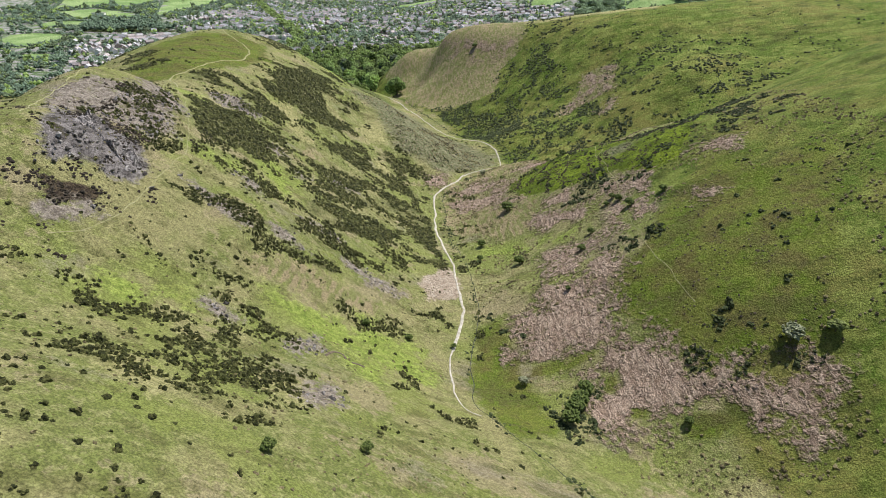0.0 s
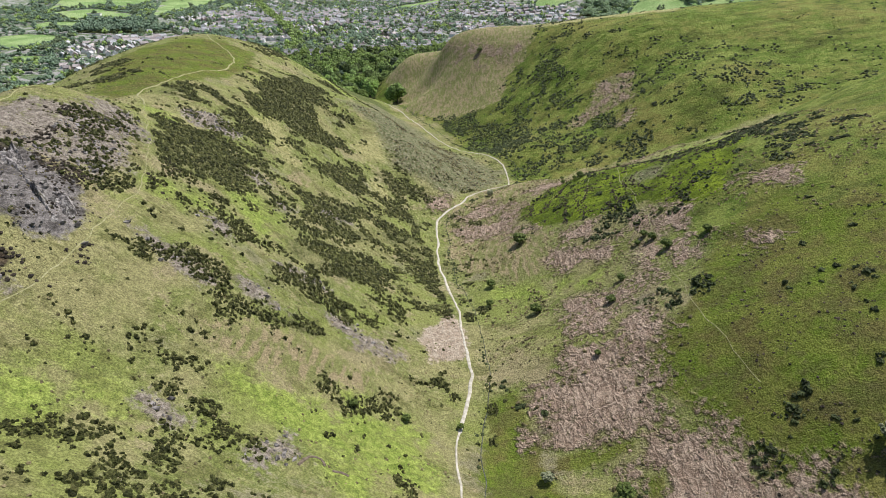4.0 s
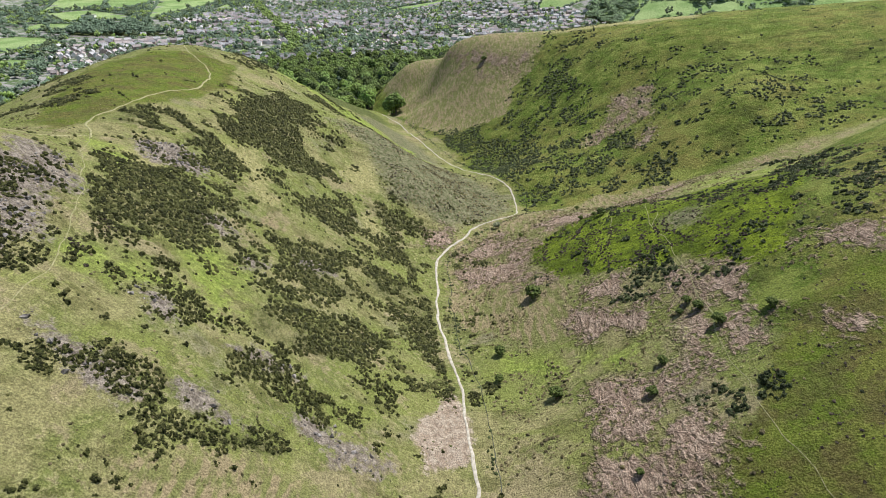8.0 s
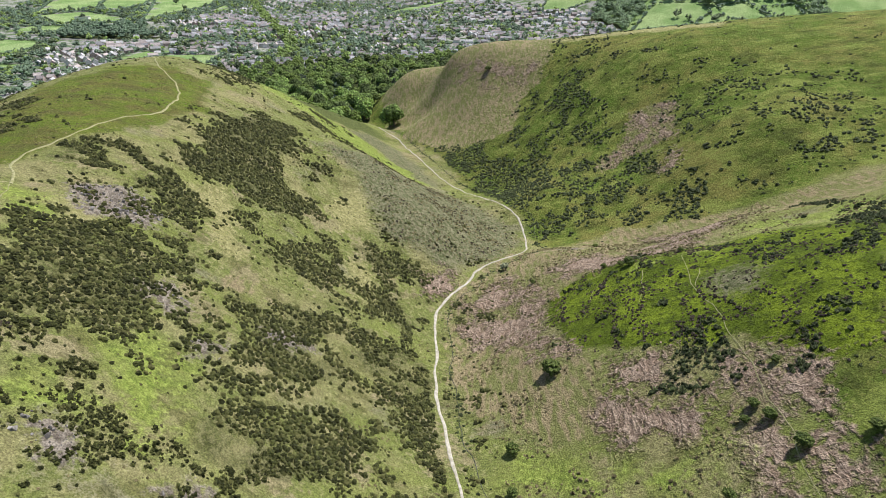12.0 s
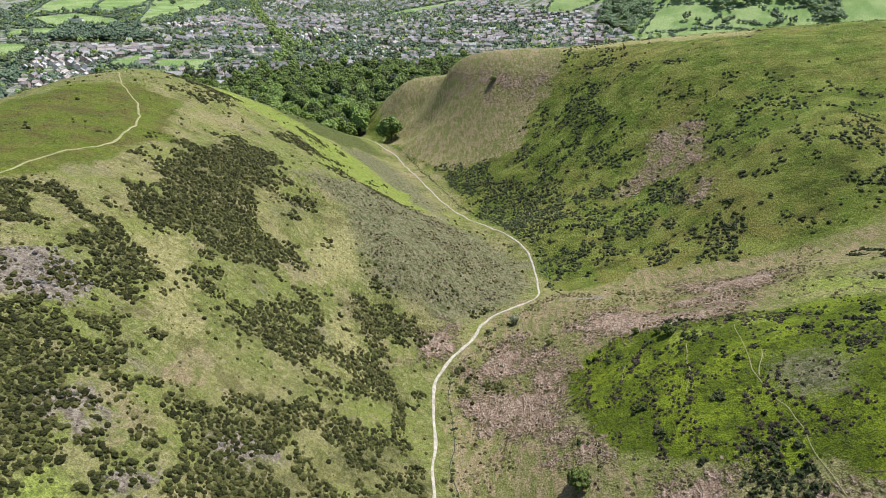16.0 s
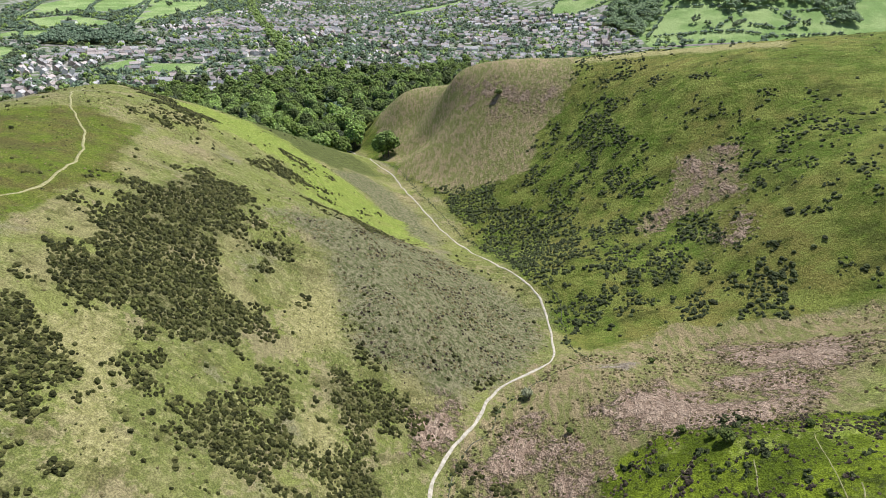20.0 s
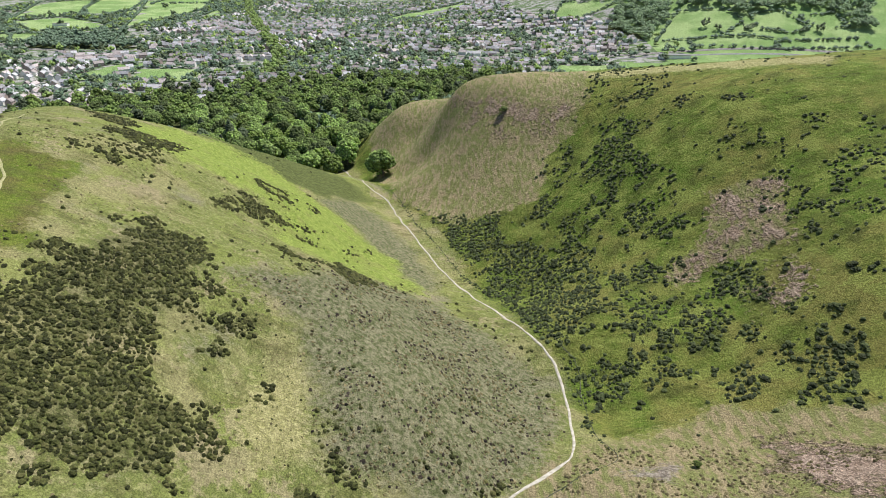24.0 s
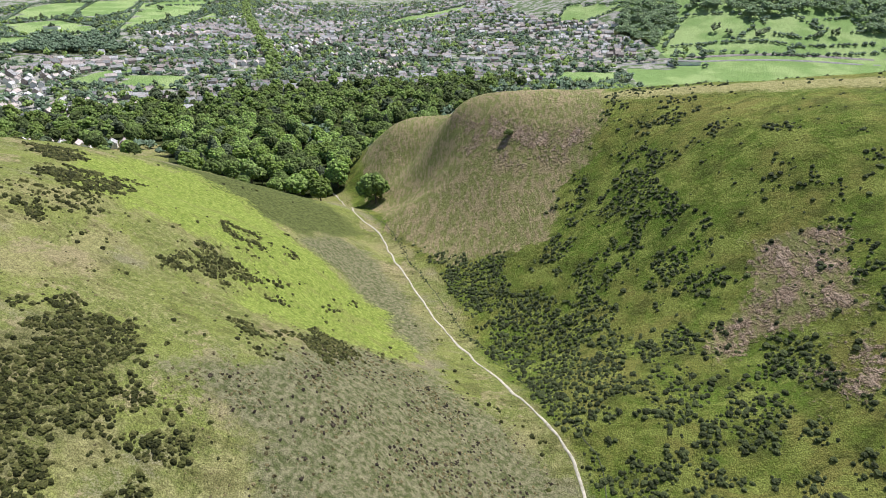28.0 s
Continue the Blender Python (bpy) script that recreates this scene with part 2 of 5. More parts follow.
    relief = n.math("ADD", n.math("MULTIPLY", fine, 0.9), n.math("MULTIPLY", grain, 0.55))
    relief = n.math("ADD", relief, n.math("MULTIPLY", n.math("ADD", n.math("MULTIPLY", ripple, 2.0), n.math("MULTIPLY", edge_line, 0.2)), litter_at))
    return n.done(colour, relief, 0.9, 1.0)


TURF = ground_material()
GRIT = plain("trodden grit path", (0.36, 0.33, 0.26), (0.54, 0.50, 0.42), 1.1, 0.95, 0.06)
WORN = plain("worn turf track", (0.24, 0.24, 0.10), (0.37, 0.345, 0.19), 0.7, 0.95, 0.05)
GORSE = foliage("gorse leaves", (0.036, 0.043, 0.012), (0.118, 0.130, 0.033), 0.30, 0.5, tint=(0.106, 0.102, 0.036), glow=0.12)
HEATHER = foliage("dark heather", (0.030, 0.023, 0.016), (0.082, 0.066, 0.046), 0.9, 0.4)
THICKET = foliage("blackthorn leaves", (0.026, 0.038, 0.013), (0.078, 0.098, 0.032), 0.7, 0.4, glow=0.12)
TUSSOCK = foliage("rush tussock", (0.120, 0.110, 0.045), (0.260, 0.215, 0.115), 0.8, 0.35)
LEAF_OAK = foliage("oak leaves", (0.120, 0.190, 0.050), (0.320, 0.430, 0.130), 1.4, 0.35, 0.5, glow=0.5, up=0.75)
LEAF_ASH = foliage("ash leaves", (0.150, 0.222, 0.074), (0.335, 0.435, 0.150), 1.4, 0.35, 0.5, glow=0.5, up=0.75)
LEAF_DARK = foliage("yew and holly leaves", (0.060, 0.090, 0.046), (0.150, 0.190, 0.095), 1.4, 0.3, 0.3, glow=0.3, up=0.8)
LEAF_LIME = foliage("fresh lime leaves", (0.165, 0.250, 0.055), (0.335, 0.440, 0.120), 1.4, 0.3, 0.2, glow=0.5, up=0.75)
# next two: paler, bluer greens, with distance haze painted into the leaf colour
LEAF_FAR_HAZED = foliage("distant leaves with haze tint", (0.200, 0.285, 0.175), (0.390, 0.500, 0.320), 2.5, 0.3, glow=0.5, up=0.9)
LEAF_TOWN_HAZED = foliage("garden tree leaves with haze tint", (0.105, 0.170, 0.110), (0.270, 0.360, 0.245), 2.5, 0.35, glow=0.45, up=0.9)
BLOSSOM = foliage("hawthorn blossom", (0.130, 0.165, 0.070), (0.430, 0.440, 0.290), 0.7, 0.25)
THORN = foliage("hawthorn leaves", (0.055, 0.090, 0.018), (0.170, 0.215, 0.055), 0.8, 0.35)
BARK = plain("grey bark", (0.10, 0.085, 0.065), (0.19, 0.165, 0.13), 0.5, 0.95, 0.04)
STONE = plain("weathered rock", (0.085, 0.077, 0.070), (0.31, 0.285, 0.265), 1.3, 0.95, 0.25, island=0.35)
PLASTER = plain("painted plaster", (0.72, 0.70, 0.66), (0.85, 0.83, 0.79), 2.0, 0.8, 0.01, thing=0.15)
BRICK = plain("red brick wall", (0.32, 0.25, 0.215), (0.46, 0.38, 0.335), 1.5, 0.9, 0.02, thing=0.2)
SLATE = plain("slate roof", (0.29, 0.285, 0.29), (0.46, 0.45, 0.45), 2.0, 0.7, 0.03, thing=0.35)
CLAY = plain("clay tile roof", (0.33, 0.285, 0.27), (0.48, 0.42, 0.395), 2.0, 0.85, 0.03, thing=0.3)
ASPHALT = plain("grey asphalt", (0.15, 0.15, 0.15), (0.27, 0.265, 0.255), 3.0, 0.9, 0.01)
SOIL = plain("bare earth", (0.085, 0.065, 0.045), (0.190, 0.150, 0.110), 0.6, 0.95, 0.1)
WATER = plain("shallow brook water", (0.05, 0.06, 0.035), (0.13, 0.13, 0.10), 0.8, 0.15, 0.08)


# ---- the shape of the land: named lines of heights, joined by a thin-plate sheet ----
LAND = {
    "brook_floor": [(40, 60, 37.8), (30, 95, 30.3), (14, 130, 23.0), (2, 165, 24.1), (2, 200, 20.8), (0, 235, 15.4), (-1, 270, 10.4), (1, 300, 11.0), (11, 325, 9.9), (24, 345, 7.4), (20, 385, 3.0), (8, 420, 0.6), (-6, 450, -4.6), (-22, 500, -4.4), (-42, 535, -6.9), (-66, 570, -2.4), (-86, 620, -17.9), (-110, 690, -26.2)],
    "left_foot": [(-12, 110, 38.9), (-20, 160, 32.6), (-20, 210, 26.3), (-22, 260, 21.7), (-20, 300, 18.5), (-20, 340, 28.3), (-22, 375, 25.4), (-25, 420, 10.6), (-42, 470, 4.6), (-62, 510, 9.5)],
    "left_flank": [(-50, 60, 81.3), (-55, 110, 59.3), (-56, 160, 60.1), (-55, 210, 49.8), (-55, 255, 43.8), (-52, 300, 37.4), (-50, 340, 36.7), (-50, 380, 42.2), (-58, 420, 28.2), (-80, 460, 34.3), (-90, 500, 24.3), (-100, 545, 17.5)],
    "left_brow": [(-88, 70, 90.4), (-86, 110, 78.5), (-82, 160, 76.7), (-86, 210, 72.5), (-88, 260, 64.3), (-90, 310, 64.5), (-92, 350, 64.3), (-92, 390, 57.4), (-105, 430, 59.0), (-118, 470, 48.4), (-135, 520, 39.7)],
    "left_crest": [(-120, 90, 103.8), (-96, 145, 90.3), (-108, 180, 90.0), (-116, 207, 91.3), (-115, 240, 79.4), (-119, 285, 75.4), (-122, 325, 75.8), (-130, 365, 74.7), (-145, 405, 76.5), (-156, 440, 71.0), (-165, 465, 67.2)],
    "left_back": [(-175, 100, 104.1), (-150, 150, 76.1), (-160, 200, 68.6), (-165, 245, 69.6), (-170, 300, 69.4), (-185, 345, 69.3), (-190, 395, 67.8), (-205, 440, 58.8), (-200, 500, 47.9), (-240, 350, 43.6), (-240, 250, 47.6), (-260, 430, 38.2), (-190, 570, 7.8), (-300, 330, 23.9), (-320, 480, 5.0)],
    "right_foot": [(50, 100, 23.4), (42, 140, 32.8), (26, 170, 30.8), (25, 205, 24.4), (24, 245, 25.0), (26, 280, 18.1), (40, 325, 18.1), (40, 365, 2.1), (40, 400, 10.4), (24, 440, -2.0), (14, 475, 1.0), (-4, 520, 4.8), (-30, 555, 3.3), (-50, 600, -8.4)],
    "spur": [(70, 100, 29.4), (75, 135, 49.2), (62, 170, 49.9), (62, 205, 47.9), (56, 245, 42.4), (56, 284, 36.6), (85, 283, 44.5), (90, 240, 62.8), (95, 205, 69.1), (110, 160, 69.3), (113, 281, 55.6), (150, 282, 73.5), (150, 230, 85.4), (160, 160, 93.9), (190, 283, 88.5), (240, 275, 98.6), (240, 180, 115.0), (120, 90, 57.6), (180, 70, 87.4)],
    "side_valley": [(58, 312, 22.7), (78, 340, 15.5), (105, 341, 24.2), (134, 341, 34.7), (175, 346, 50.6), (230, 352, 66.2), (100, 312, 39.9), (140, 310, 50.0), (300, 350, 84.0)],
    "far_face": [(72, 378, 14.3), (105, 378, 31.7), (50, 400, 13.9), (85, 410, 22.7), (115, 412, 43.8), (45, 440, 9.5), (72, 442, 26.8), (97, 440, 39.0), (122, 445, 54.8), (20, 475, 4.4), (45, 478, 21.2), (70, 476, 38.4), (95, 475, 54.3), (120, 475, 69.2), (20, 515, 16.8), (45, 525, 36.0), (140, 385, 54.0), (180, 420, 66.8), (240, 420, 76.5), (150, 445, 66.8)],
    "far_crest": [(-45, 640, 18.9), (-5, 600, 43.0), (22, 574, 53.1), (40, 560, 53.5), (62, 545, 57.7), (95, 528, 67.4), (130, 505, 75.0), (170, 500, 81.7), (230, 505, 87.3), (320, 500, 93.3)],
    "far_back": [(24, 612, 49.1), (60, 645, 25.6), (100, 608, 47.0), (170, 615, 47.1), (250, 625, 48.1), (110, 690, 5.1), (220, 730, 4.9), (10, 700, -11.2), (-30, 720, -22.8), (330, 640, 48.0), (100, 780, -32.0), (320, 780, -15.0)],
    "plain": [(-700, 300, -20.0), (-420, 480, -22.0), (-420, 650, -32.0), (-230, 650, -10.0), (-260, 760, -34.0), (-150, 800, -36.1), (0, 850, -40.0), (-450, 950, -45.0), (-150, 1000, -45.0), (150, 1000, -45.0), (400, 900, -42.0), (-900, 1000, -45.0), (-400, 1400, -46.0), (0, 1500, -46.0), (-900, 1800, -46.0), (0, 2200, -44.0), (300, 1180, -44.0), (700, 1100, -42.0), (-900, 2500, -30.0), (0, 2900, 0.0)],
    "east_hills": [(250, 1500, -40.0), (480, 1335, 0.0), (400, 1250, -30.0), (620, 1330, 2.0), (620, 1225, -36.0), (800, 1330, 0.0), (450, 1550, 45.0), (650, 1500, 60.0), (900, 1500, 60.0), (350, 1800, 40.0), (700, 2000, 120.0), (1300, 1500, 60.0), (400, 2800, 120.0), (1400, 2600, 150.0), (1300, 1000, -30.0)],
    "west_and_south": [(-300, 100, 120.0), (-320, -60, 150.0), (-120, -60, 111.5), (0, -60, 72.0), (60, -60, 52.0), (160, -60, 85.0), (320, -60, 140.0), (340, 120, 140.0), (380, 300, 110.1), (-700, -200, 150.0), (700, -200, 190.0), (800, 500, 110.0), (-1500, 500, 0.0), (1500, 600, 80.0), (0, -400, 160.0), (-1500, 2000, -30.0), (-1500, -500, 150.0), (1500, -500, 200.0), (-1500, 3000, 0.0), (1500, 3000, 200.0)],
    "valley_mouth": [(-60, 600, -16.2), (-33, 622, 6.6), (-75, 645, -9.0), (-40, 685, 5.2), (-15, 660, 23.9), (-46, 572, -7.0), (-70, 720, -26.1), (-20, 580, 9.1)],
}
KNOT_LIST = [knot for line in LAND.values() for knot in line]
knots = np.array(KNOT_LIST, float)


def sheet(q, p):
    d = ((q[:, None] - p[None]) ** 2).sum(-1)
    return 0.5 * d * np.log(d + 1e-9)


_flat = knots[:, :2] / 100.0
_count = len(_flat)
_tail = np.c_[np.ones(_count), _flat]
_left = np.block([[sheet(_flat, _flat) + 2e-4 * np.eye(_count), _tail], [_tail.T, np.zeros((3, 3))]])
_weights = np.linalg.solve(_left, np.r_[knots[:, 2], 0, 0, 0])


def smooth_height(xy):
    q = np.asarray(xy, float) / 100.0
    out = np.empty(len(q))
    for i in range(0, len(q), 8000):
        s = q[i:i + 8000]
        out[i:i + 8000] = sheet(s, _flat) @ _weights[:_count] + np.c_[np.ones(len(s)), s] @ _weights[_count:]
    return out


_hash = np.random.RandomState(7).rand(256, 256)


def lattice(xy, size, seed=0):
    """Smooth value noise, 0 to 1, over the plan."""
    q = np.asarray(xy, float) / size + 31.7 * seed
    i = np.floor(q).astype(int)
    f = q - i
    f = f * f * (3 - 2 * f)
    g = lambda a, b: _hash[(i[:, 0] + a) & 255, (i[:, 1] + b) & 255]
    return (g(0, 0) * (1 - f[:, 0]) + g(1, 0) * f[:, 0]) * (1 - f[:, 1]) + (g(0, 1) * (1 - f[:, 0]) + g(1, 1) * f[:, 0]) * f[:, 1]


def rough_noise(xy, size, seed=0, octaves=3):
    total, weight, out = 0.0, 1.0, 0.0
    for k in range(octaves):
        out = out + weight * lattice(xy, size / 2 ** k, seed + k)
        total += weight
        weight *= 0.5
    return out / total


# ---- what grows where: patches by their corners in the plan ----
PATCHES = []


def patch(kind, *corners):
    PATCHES.append((kind, np.array(corners, float)))


patch("thin", (-65, 99), (-58, 102), (-52, 109), (-43, 116), (-36, 114), (-28, 108), (-24, 99), (-26, 98), (-32, 99), (-33, 89), (-32, 79), (-36, 74), (-44, 80), (-51, 82), (-58, 89))
patch("gorse", (-70, 96), (-68, 100), (-65, 103), (-60, 106), (-54, 108), (-59, 103), (-65, 99), (-69, 94))
patch("gorse", (-56, 95), (-56, 104), (-50, 111), (-44, 114), (-47, 105), (-40, 102), (-47, 98), (-51, 92))
patch("thin", (-50, 69), (-49, 73), (-46, 70), (-45, 67), (-48, 66))
patch("thin", (-46, 73), (-45, 79), (-40, 71), (-42, 69))
patch("thin", (-74, 124), (-67, 132), (-62, 134), (-57, 132), (-61, 123), (-67, 122), (-73, 120))
patch("gorse", (-55, 126), (-50, 133), (-46, 122), (-50, 121), (-53, 122))
patch("gorse", (-32, 103), (-28, 107), (-26, 102), (-30, 99))
patch("gorse", (-7, 108), (-0, 114), (3, 109), (8, 105), (-0, 99), (-4, 101))
patch("gorse", (-12, 118), (-8, 124), (-7, 117), (-11, 114))
patch("heather", (-89, 129), (-85, 133), (-79, 135), (-79, 130), (-83, 125), (-86, 124))
patch("heather", (-97, 164), (-88, 171), (-81, 172), (-87, 168), (-93, 163))
patch("stone", (-85, 122), (-82, 129), (-77, 128), (-80, 123), (-84, 120))
patch("stone", (-54, 119), (-53, 123), (-47, 117), (-47, 114), (-52, 116))
patch("stone", (-36, 116), (-32, 124), (-28, 118), (-34, 113))
patch("stone", (-29, 92), (-25, 104), (-20, 100), (-23, 89))
patch("tan", (-54, 141), (-46, 149), (-36, 155), (-25, 156), (-15, 151), (-23, 146), (-36, 143), (-49, 139))
patch("lush", (-46, 135), (-33, 140), (-15, 146), (-3, 141), (-5, 122), (-18, 111), (-24, 121), (-39, 124))
patch("lush", (-76, 113), (-65, 118), (-56, 119), (-50, 114), (-57, 110), (-67, 106), (-73, 106))
patch("moor", (51, 164), (60, 164), (62, 176), (72, 177), (87, 183), (118, 184), (87, 116), (81, 116), (62, 121), (57, 131), (51, 139), (46, 145), (44, 153))
patch("bracken", (22, 158), (31, 158), (32, 164), (45, 170), (51, 163), (45, 156), (45, 147), (48, 139), (56, 132), (61, 125), (62, 121), (72, 119), (80, 119), (86, 115), (81, 102), (70, 105), (73, 112), (68, 115), (60, 116), (56, 120), (48, 112), (36, 112), (34, 121), (39, 130), (36, 136), (26, 139), (19, 143))
patch("glade", (58, 115), (64, 114), (67, 110), (62, 108), (55, 110))
patch("dense", (24, 113), (30, 122), (36, 124), (36, 117), (30, 110), (24, 107))
patch("thin2", (7, 106), (17, 115), (23, 110), (11, 102))
patch("scrub", (5, 155), (13, 158), (12, 142), (6, 126), (3, 138))
patch("thin", (-64, 87), (-58, 90), (-45, 83), (-35, 77), (-38, 72), (-48, 65))
patch("thin", (-33, 140), (-23, 146), (-14, 136), (-21, 128))
patch("gorse", (-13, 119), (-8, 125), (-7, 116), (-12, 112))
patch("glade", (20, 137), (28, 138), (41, 137), (40, 135), (22, 133))
patch("glade", (40, 129), (44, 129), (43, 124), (39, 124))
patch("glade", (45, 120), (49, 119), (48, 115), (44, 116))
patch("bracken", (35, 193), (44, 185), (42, 170), (33, 172))
patch("bracken", (35, 227), (50, 214), (45, 208), (37, 214))
patch("scrub", (51, 178), (61, 173), (57, 166), (50, 169))
patch("scrub", (81, 138), (91, 133), (90, 131), (81, 135))
patch("thin2", (66, 135), (74, 128), (72, 126), (64, 131))
patch("scrub", (64, 129), (67, 126), (76, 121), (74, 120), (64, 124))
patch("scrub", (77, 122), (82, 119), (79, 118), (76, 119))
patch("scrub", (115, 241), (123, 228), (115, 209), (102, 209), (103, 222))
patch("thin2", (98, 277), (113, 248), (104, 213), (86, 219))
patch("thin", (-67, 132), (-63, 133), (-59, 132), (-55, 129), (-55, 126), (-61, 122))
patch("thin", (-53, 133), (-49, 138), (-47, 136), (-48, 131), (-51, 129))
patch("stone", (-74, 162), (-64, 159), (-56, 155), (-58, 152), (-65, 154), (-70, 157))
patch("gorse", (-74, 162), (-70, 161), (-67, 158), (-68, 155), (-71, 156))
patch("gorse", (-67, 161), (-61, 163), (-56, 160), (-54, 156), (-56, 155), (-62, 158))
patch("gorse", (-52, 151), (-49, 159), (-45, 159), (-41, 162), (-34, 165), (-29, 160), (-31, 155), (-38, 152), (-45, 150), (-51, 149))
patch("stone", (-50, 162), (-46, 164), (-40, 161), (-43, 159), (-48, 159))
patch("gorse", (-51, 178), (-46, 183), (-39, 184), (-33, 181), (-25, 176), (-15, 172), (-18, 170), (-26, 172), (-34, 172), (-41, 174), (-47, 173))
patch("stone", (-49, 180), (-44, 186), (-37, 185), (-37, 180), (-44, 179))
patch("stone", (-37, 166), (-31, 171), (-22, 172), (-15, 169), (-16, 164), (-23, 163), (-30, 166))
patch("tan", (-54, 141), (-47, 144), (-37, 147), (-27, 149), (-22, 146), (-34, 140), (-45, 139), (-52, 138))
patch("bare", (-8, 187), (-1, 199), (4, 188), (3, 174), (-6, 169), (-10, 179))
patch("gorse", (-8, 167), (-1, 172), (2, 161), (-2, 156), (-7, 160))
patch("gorse", (-66, 186), (-60, 191), (-54, 186), (-54, 180), (-59, 179))
patch("thin", (-72, 183), (-66, 186), (-60, 180), (-67, 180))
patch("gorse", (-91, 217), (-93, 236), (-87, 251), (-77, 254), (-70, 240), (-66, 223), (-71, 210), (-77, 201), (-80, 196), (-86, 204))
patch("gorse", (-72, 202), (-68, 208), (-62, 200), (-65, 193), (-69, 195))
patch("stone", (-103, 257), (-94, 269), (-79, 263), (-83, 253), (-95, 249))
patch("thin", (-107, 259), (-95, 273), (-82, 271), (-73, 254), (-86, 253), (-98, 249))
patch("thin", (-93, 179), (-91, 189), (-80, 182), (-81, 172), (-87, 169))
patch("gorse", (-122, 279), (-111, 289), (-103, 279), (-112, 272))
patch("lush", (-66, 196), (-60, 212), (-51, 193), (-53, 183), (-59, 190))
patch("lush", (-80, 170), (-77, 188), (-70, 192), (-74, 173))
patch("moor", (-138, 265), (-170, 350), (-153, 379), (-137, 397), (-116, 394), (-98, 345), (-108, 306), (-118, 282), (-120, 248))
patch("scrub", (-174, 329), (-161, 339), (-134, 303), (-135, 280), (-150, 286))
patch("bracken", (48, 169), (52, 163), (50, 161), (47, 155), (44, 155), (44, 147), (38, 149), (33, 159), (41, 164), (44, 170), (47, 172))
patch("bracken", (36, 189), (42, 187), (42, 177), (37, 170), (33, 176))
patch("bracken", (48, 188), (54, 186), (51, 177), (45, 179))
patch("bracken", (55, 199), (60, 194), (57, 184), (52, 187))
patch("bracken", (38, 227), (48, 221), (44, 211), (37, 213))
patch("bracken", (61, 222), (71, 214), (64, 205), (57, 213))
patch("bracken", (87, 210), (96, 204), (93, 200), (85, 205))
patch("bracken", (62, 194), (68, 190), (63, 185), (59, 183))
patch("bracken", (78, 183), (83, 180), (79, 176))
patch("bracken", (27, 158), (32, 157), (34, 151), (25, 153))
patch("scrub", (50, 178), (55, 177), (56, 171), (53, 168), (49, 172))
patch("scrub", (51, 229), (62, 229), (60, 217), (51, 223))
patch("scrub", (136, 338), (122, 273), (122, 244), (117, 228), (101, 231), (93, 245))
patch("thin2", (79, 235), (93, 226), (111, 218), (102, 202), (87, 211), (79, 224))
patch("moor", (51, 162), (47, 154), (48, 146), (70, 138), (96, 190), (85, 197), (67, 182), (59, 170))
patch("gorse", (-94, 223), (-96, 236), (-91, 240), (-85, 245), (-78, 245), (-70, 233), (-65, 225), (-66, 216), (-71, 215), (-71, 206), (-75, 205), (-83, 210), (-84, 206))
patch("thin", (-76, 193), (-75, 199), (-71, 199), (-68, 206), (-64, 202), (-64, 193), (-67, 191), (-73, 193))
patch("gorse", (-122, 273), (-113, 278), (-102, 280), (-96, 281), (-104, 271), (-113, 267))
patch("thin", (-108, 254), (-99, 260), (-93, 270), (-92, 287), (-86, 292), (-83, 271), (-85, 255), (-92, 240))
patch("gorse", (-88, 285), (-82, 289), (-75, 276), (-77, 265), (-83, 267))
patch("gorse", (-75, 254), (-69, 259), (-65, 249), (-68, 241), (-73, 246))
patch("gorse", (-60, 246), (-52, 250), (-45, 246), (-37, 241), (-26, 246), (-17, 240), (-18, 233), (-25, 236), (-34, 224), (-40, 220), (-49, 223), (-54, 232))
patch("gorse", (-53, 199), (-50, 207), (-42, 209), (-33, 216), (-27, 216), (-21, 211), (-23, 199), (-35, 191), (-41, 188), (-47, 188), (-51, 192))
patch("thin", (-65, 181), (-62, 188), (-58, 188), (-52, 193), (-47, 188), (-51, 178), (-59, 172), (-62, 178))
patch("stone", (-67, 181), (-64, 185), (-59, 180), (-62, 178))
patch("thin", (-64, 202), (-62, 206), (-59, 201), (-56, 203), (-52, 198), (-56, 193))
patch("thin", (-62, 219), (-54, 227), (-46, 214), (-54, 207))
patch("stone", (-72, 231), (-68, 237), (-64, 231), (-67, 225))
patch("stone", (-50, 237), (-43, 242), (-37, 240), (-44, 235))
patch("stone", (-59, 220), (-53, 225), (-53, 220), (-57, 216))
patch("gorse", (-46, 262), (-37, 274), (-36, 260), (-45, 255))
patch("gorse", (-32, 285), (-24, 296), (-13, 284), (-9, 274), (-16, 272), (-27, 275))
patch("gorse", (-42, 309), (-32, 314), (-19, 313), (-12, 308), (-14, 303), (-24, 296), (-34, 298))
patch("gorse", (-33, 249), (-22, 262), (-10, 266), (-3, 250), (-5, 229), (-3, 214), (-9, 215), (-15, 224), (-19, 236), (-28, 239))
patch("thin", (-44, 234), (-29, 241), (-16, 233), (-11, 208), (-20, 203), (-26, 212), (-36, 222))
patch("lush", (-70, 210), (-66, 217), (-56, 212), (-52, 200), (-57, 196), (-58, 188), (-71, 185), (-74, 189), (-64, 192), (-64, 204))
patch("lush", (-110, 246), (-101, 252), (-96, 240), (-96, 227))
patch("bilberry", (27, 277), (36, 288), (49, 295), (71, 287), (94, 283), (112, 262), (80, 208), (72, 211), (64, 229), (59, 229), (48, 236), (36, 245), (31, 255))
patch("lush", (92, 301), (127, 285), (117, 269), (88, 287))
patch("tan", (22, 340), (73, 358), (115, 345), (167, 342), (146, 311), (93, 300), (78, 332), (40, 310), (28, 294), (-2, 286), (-2, 303))
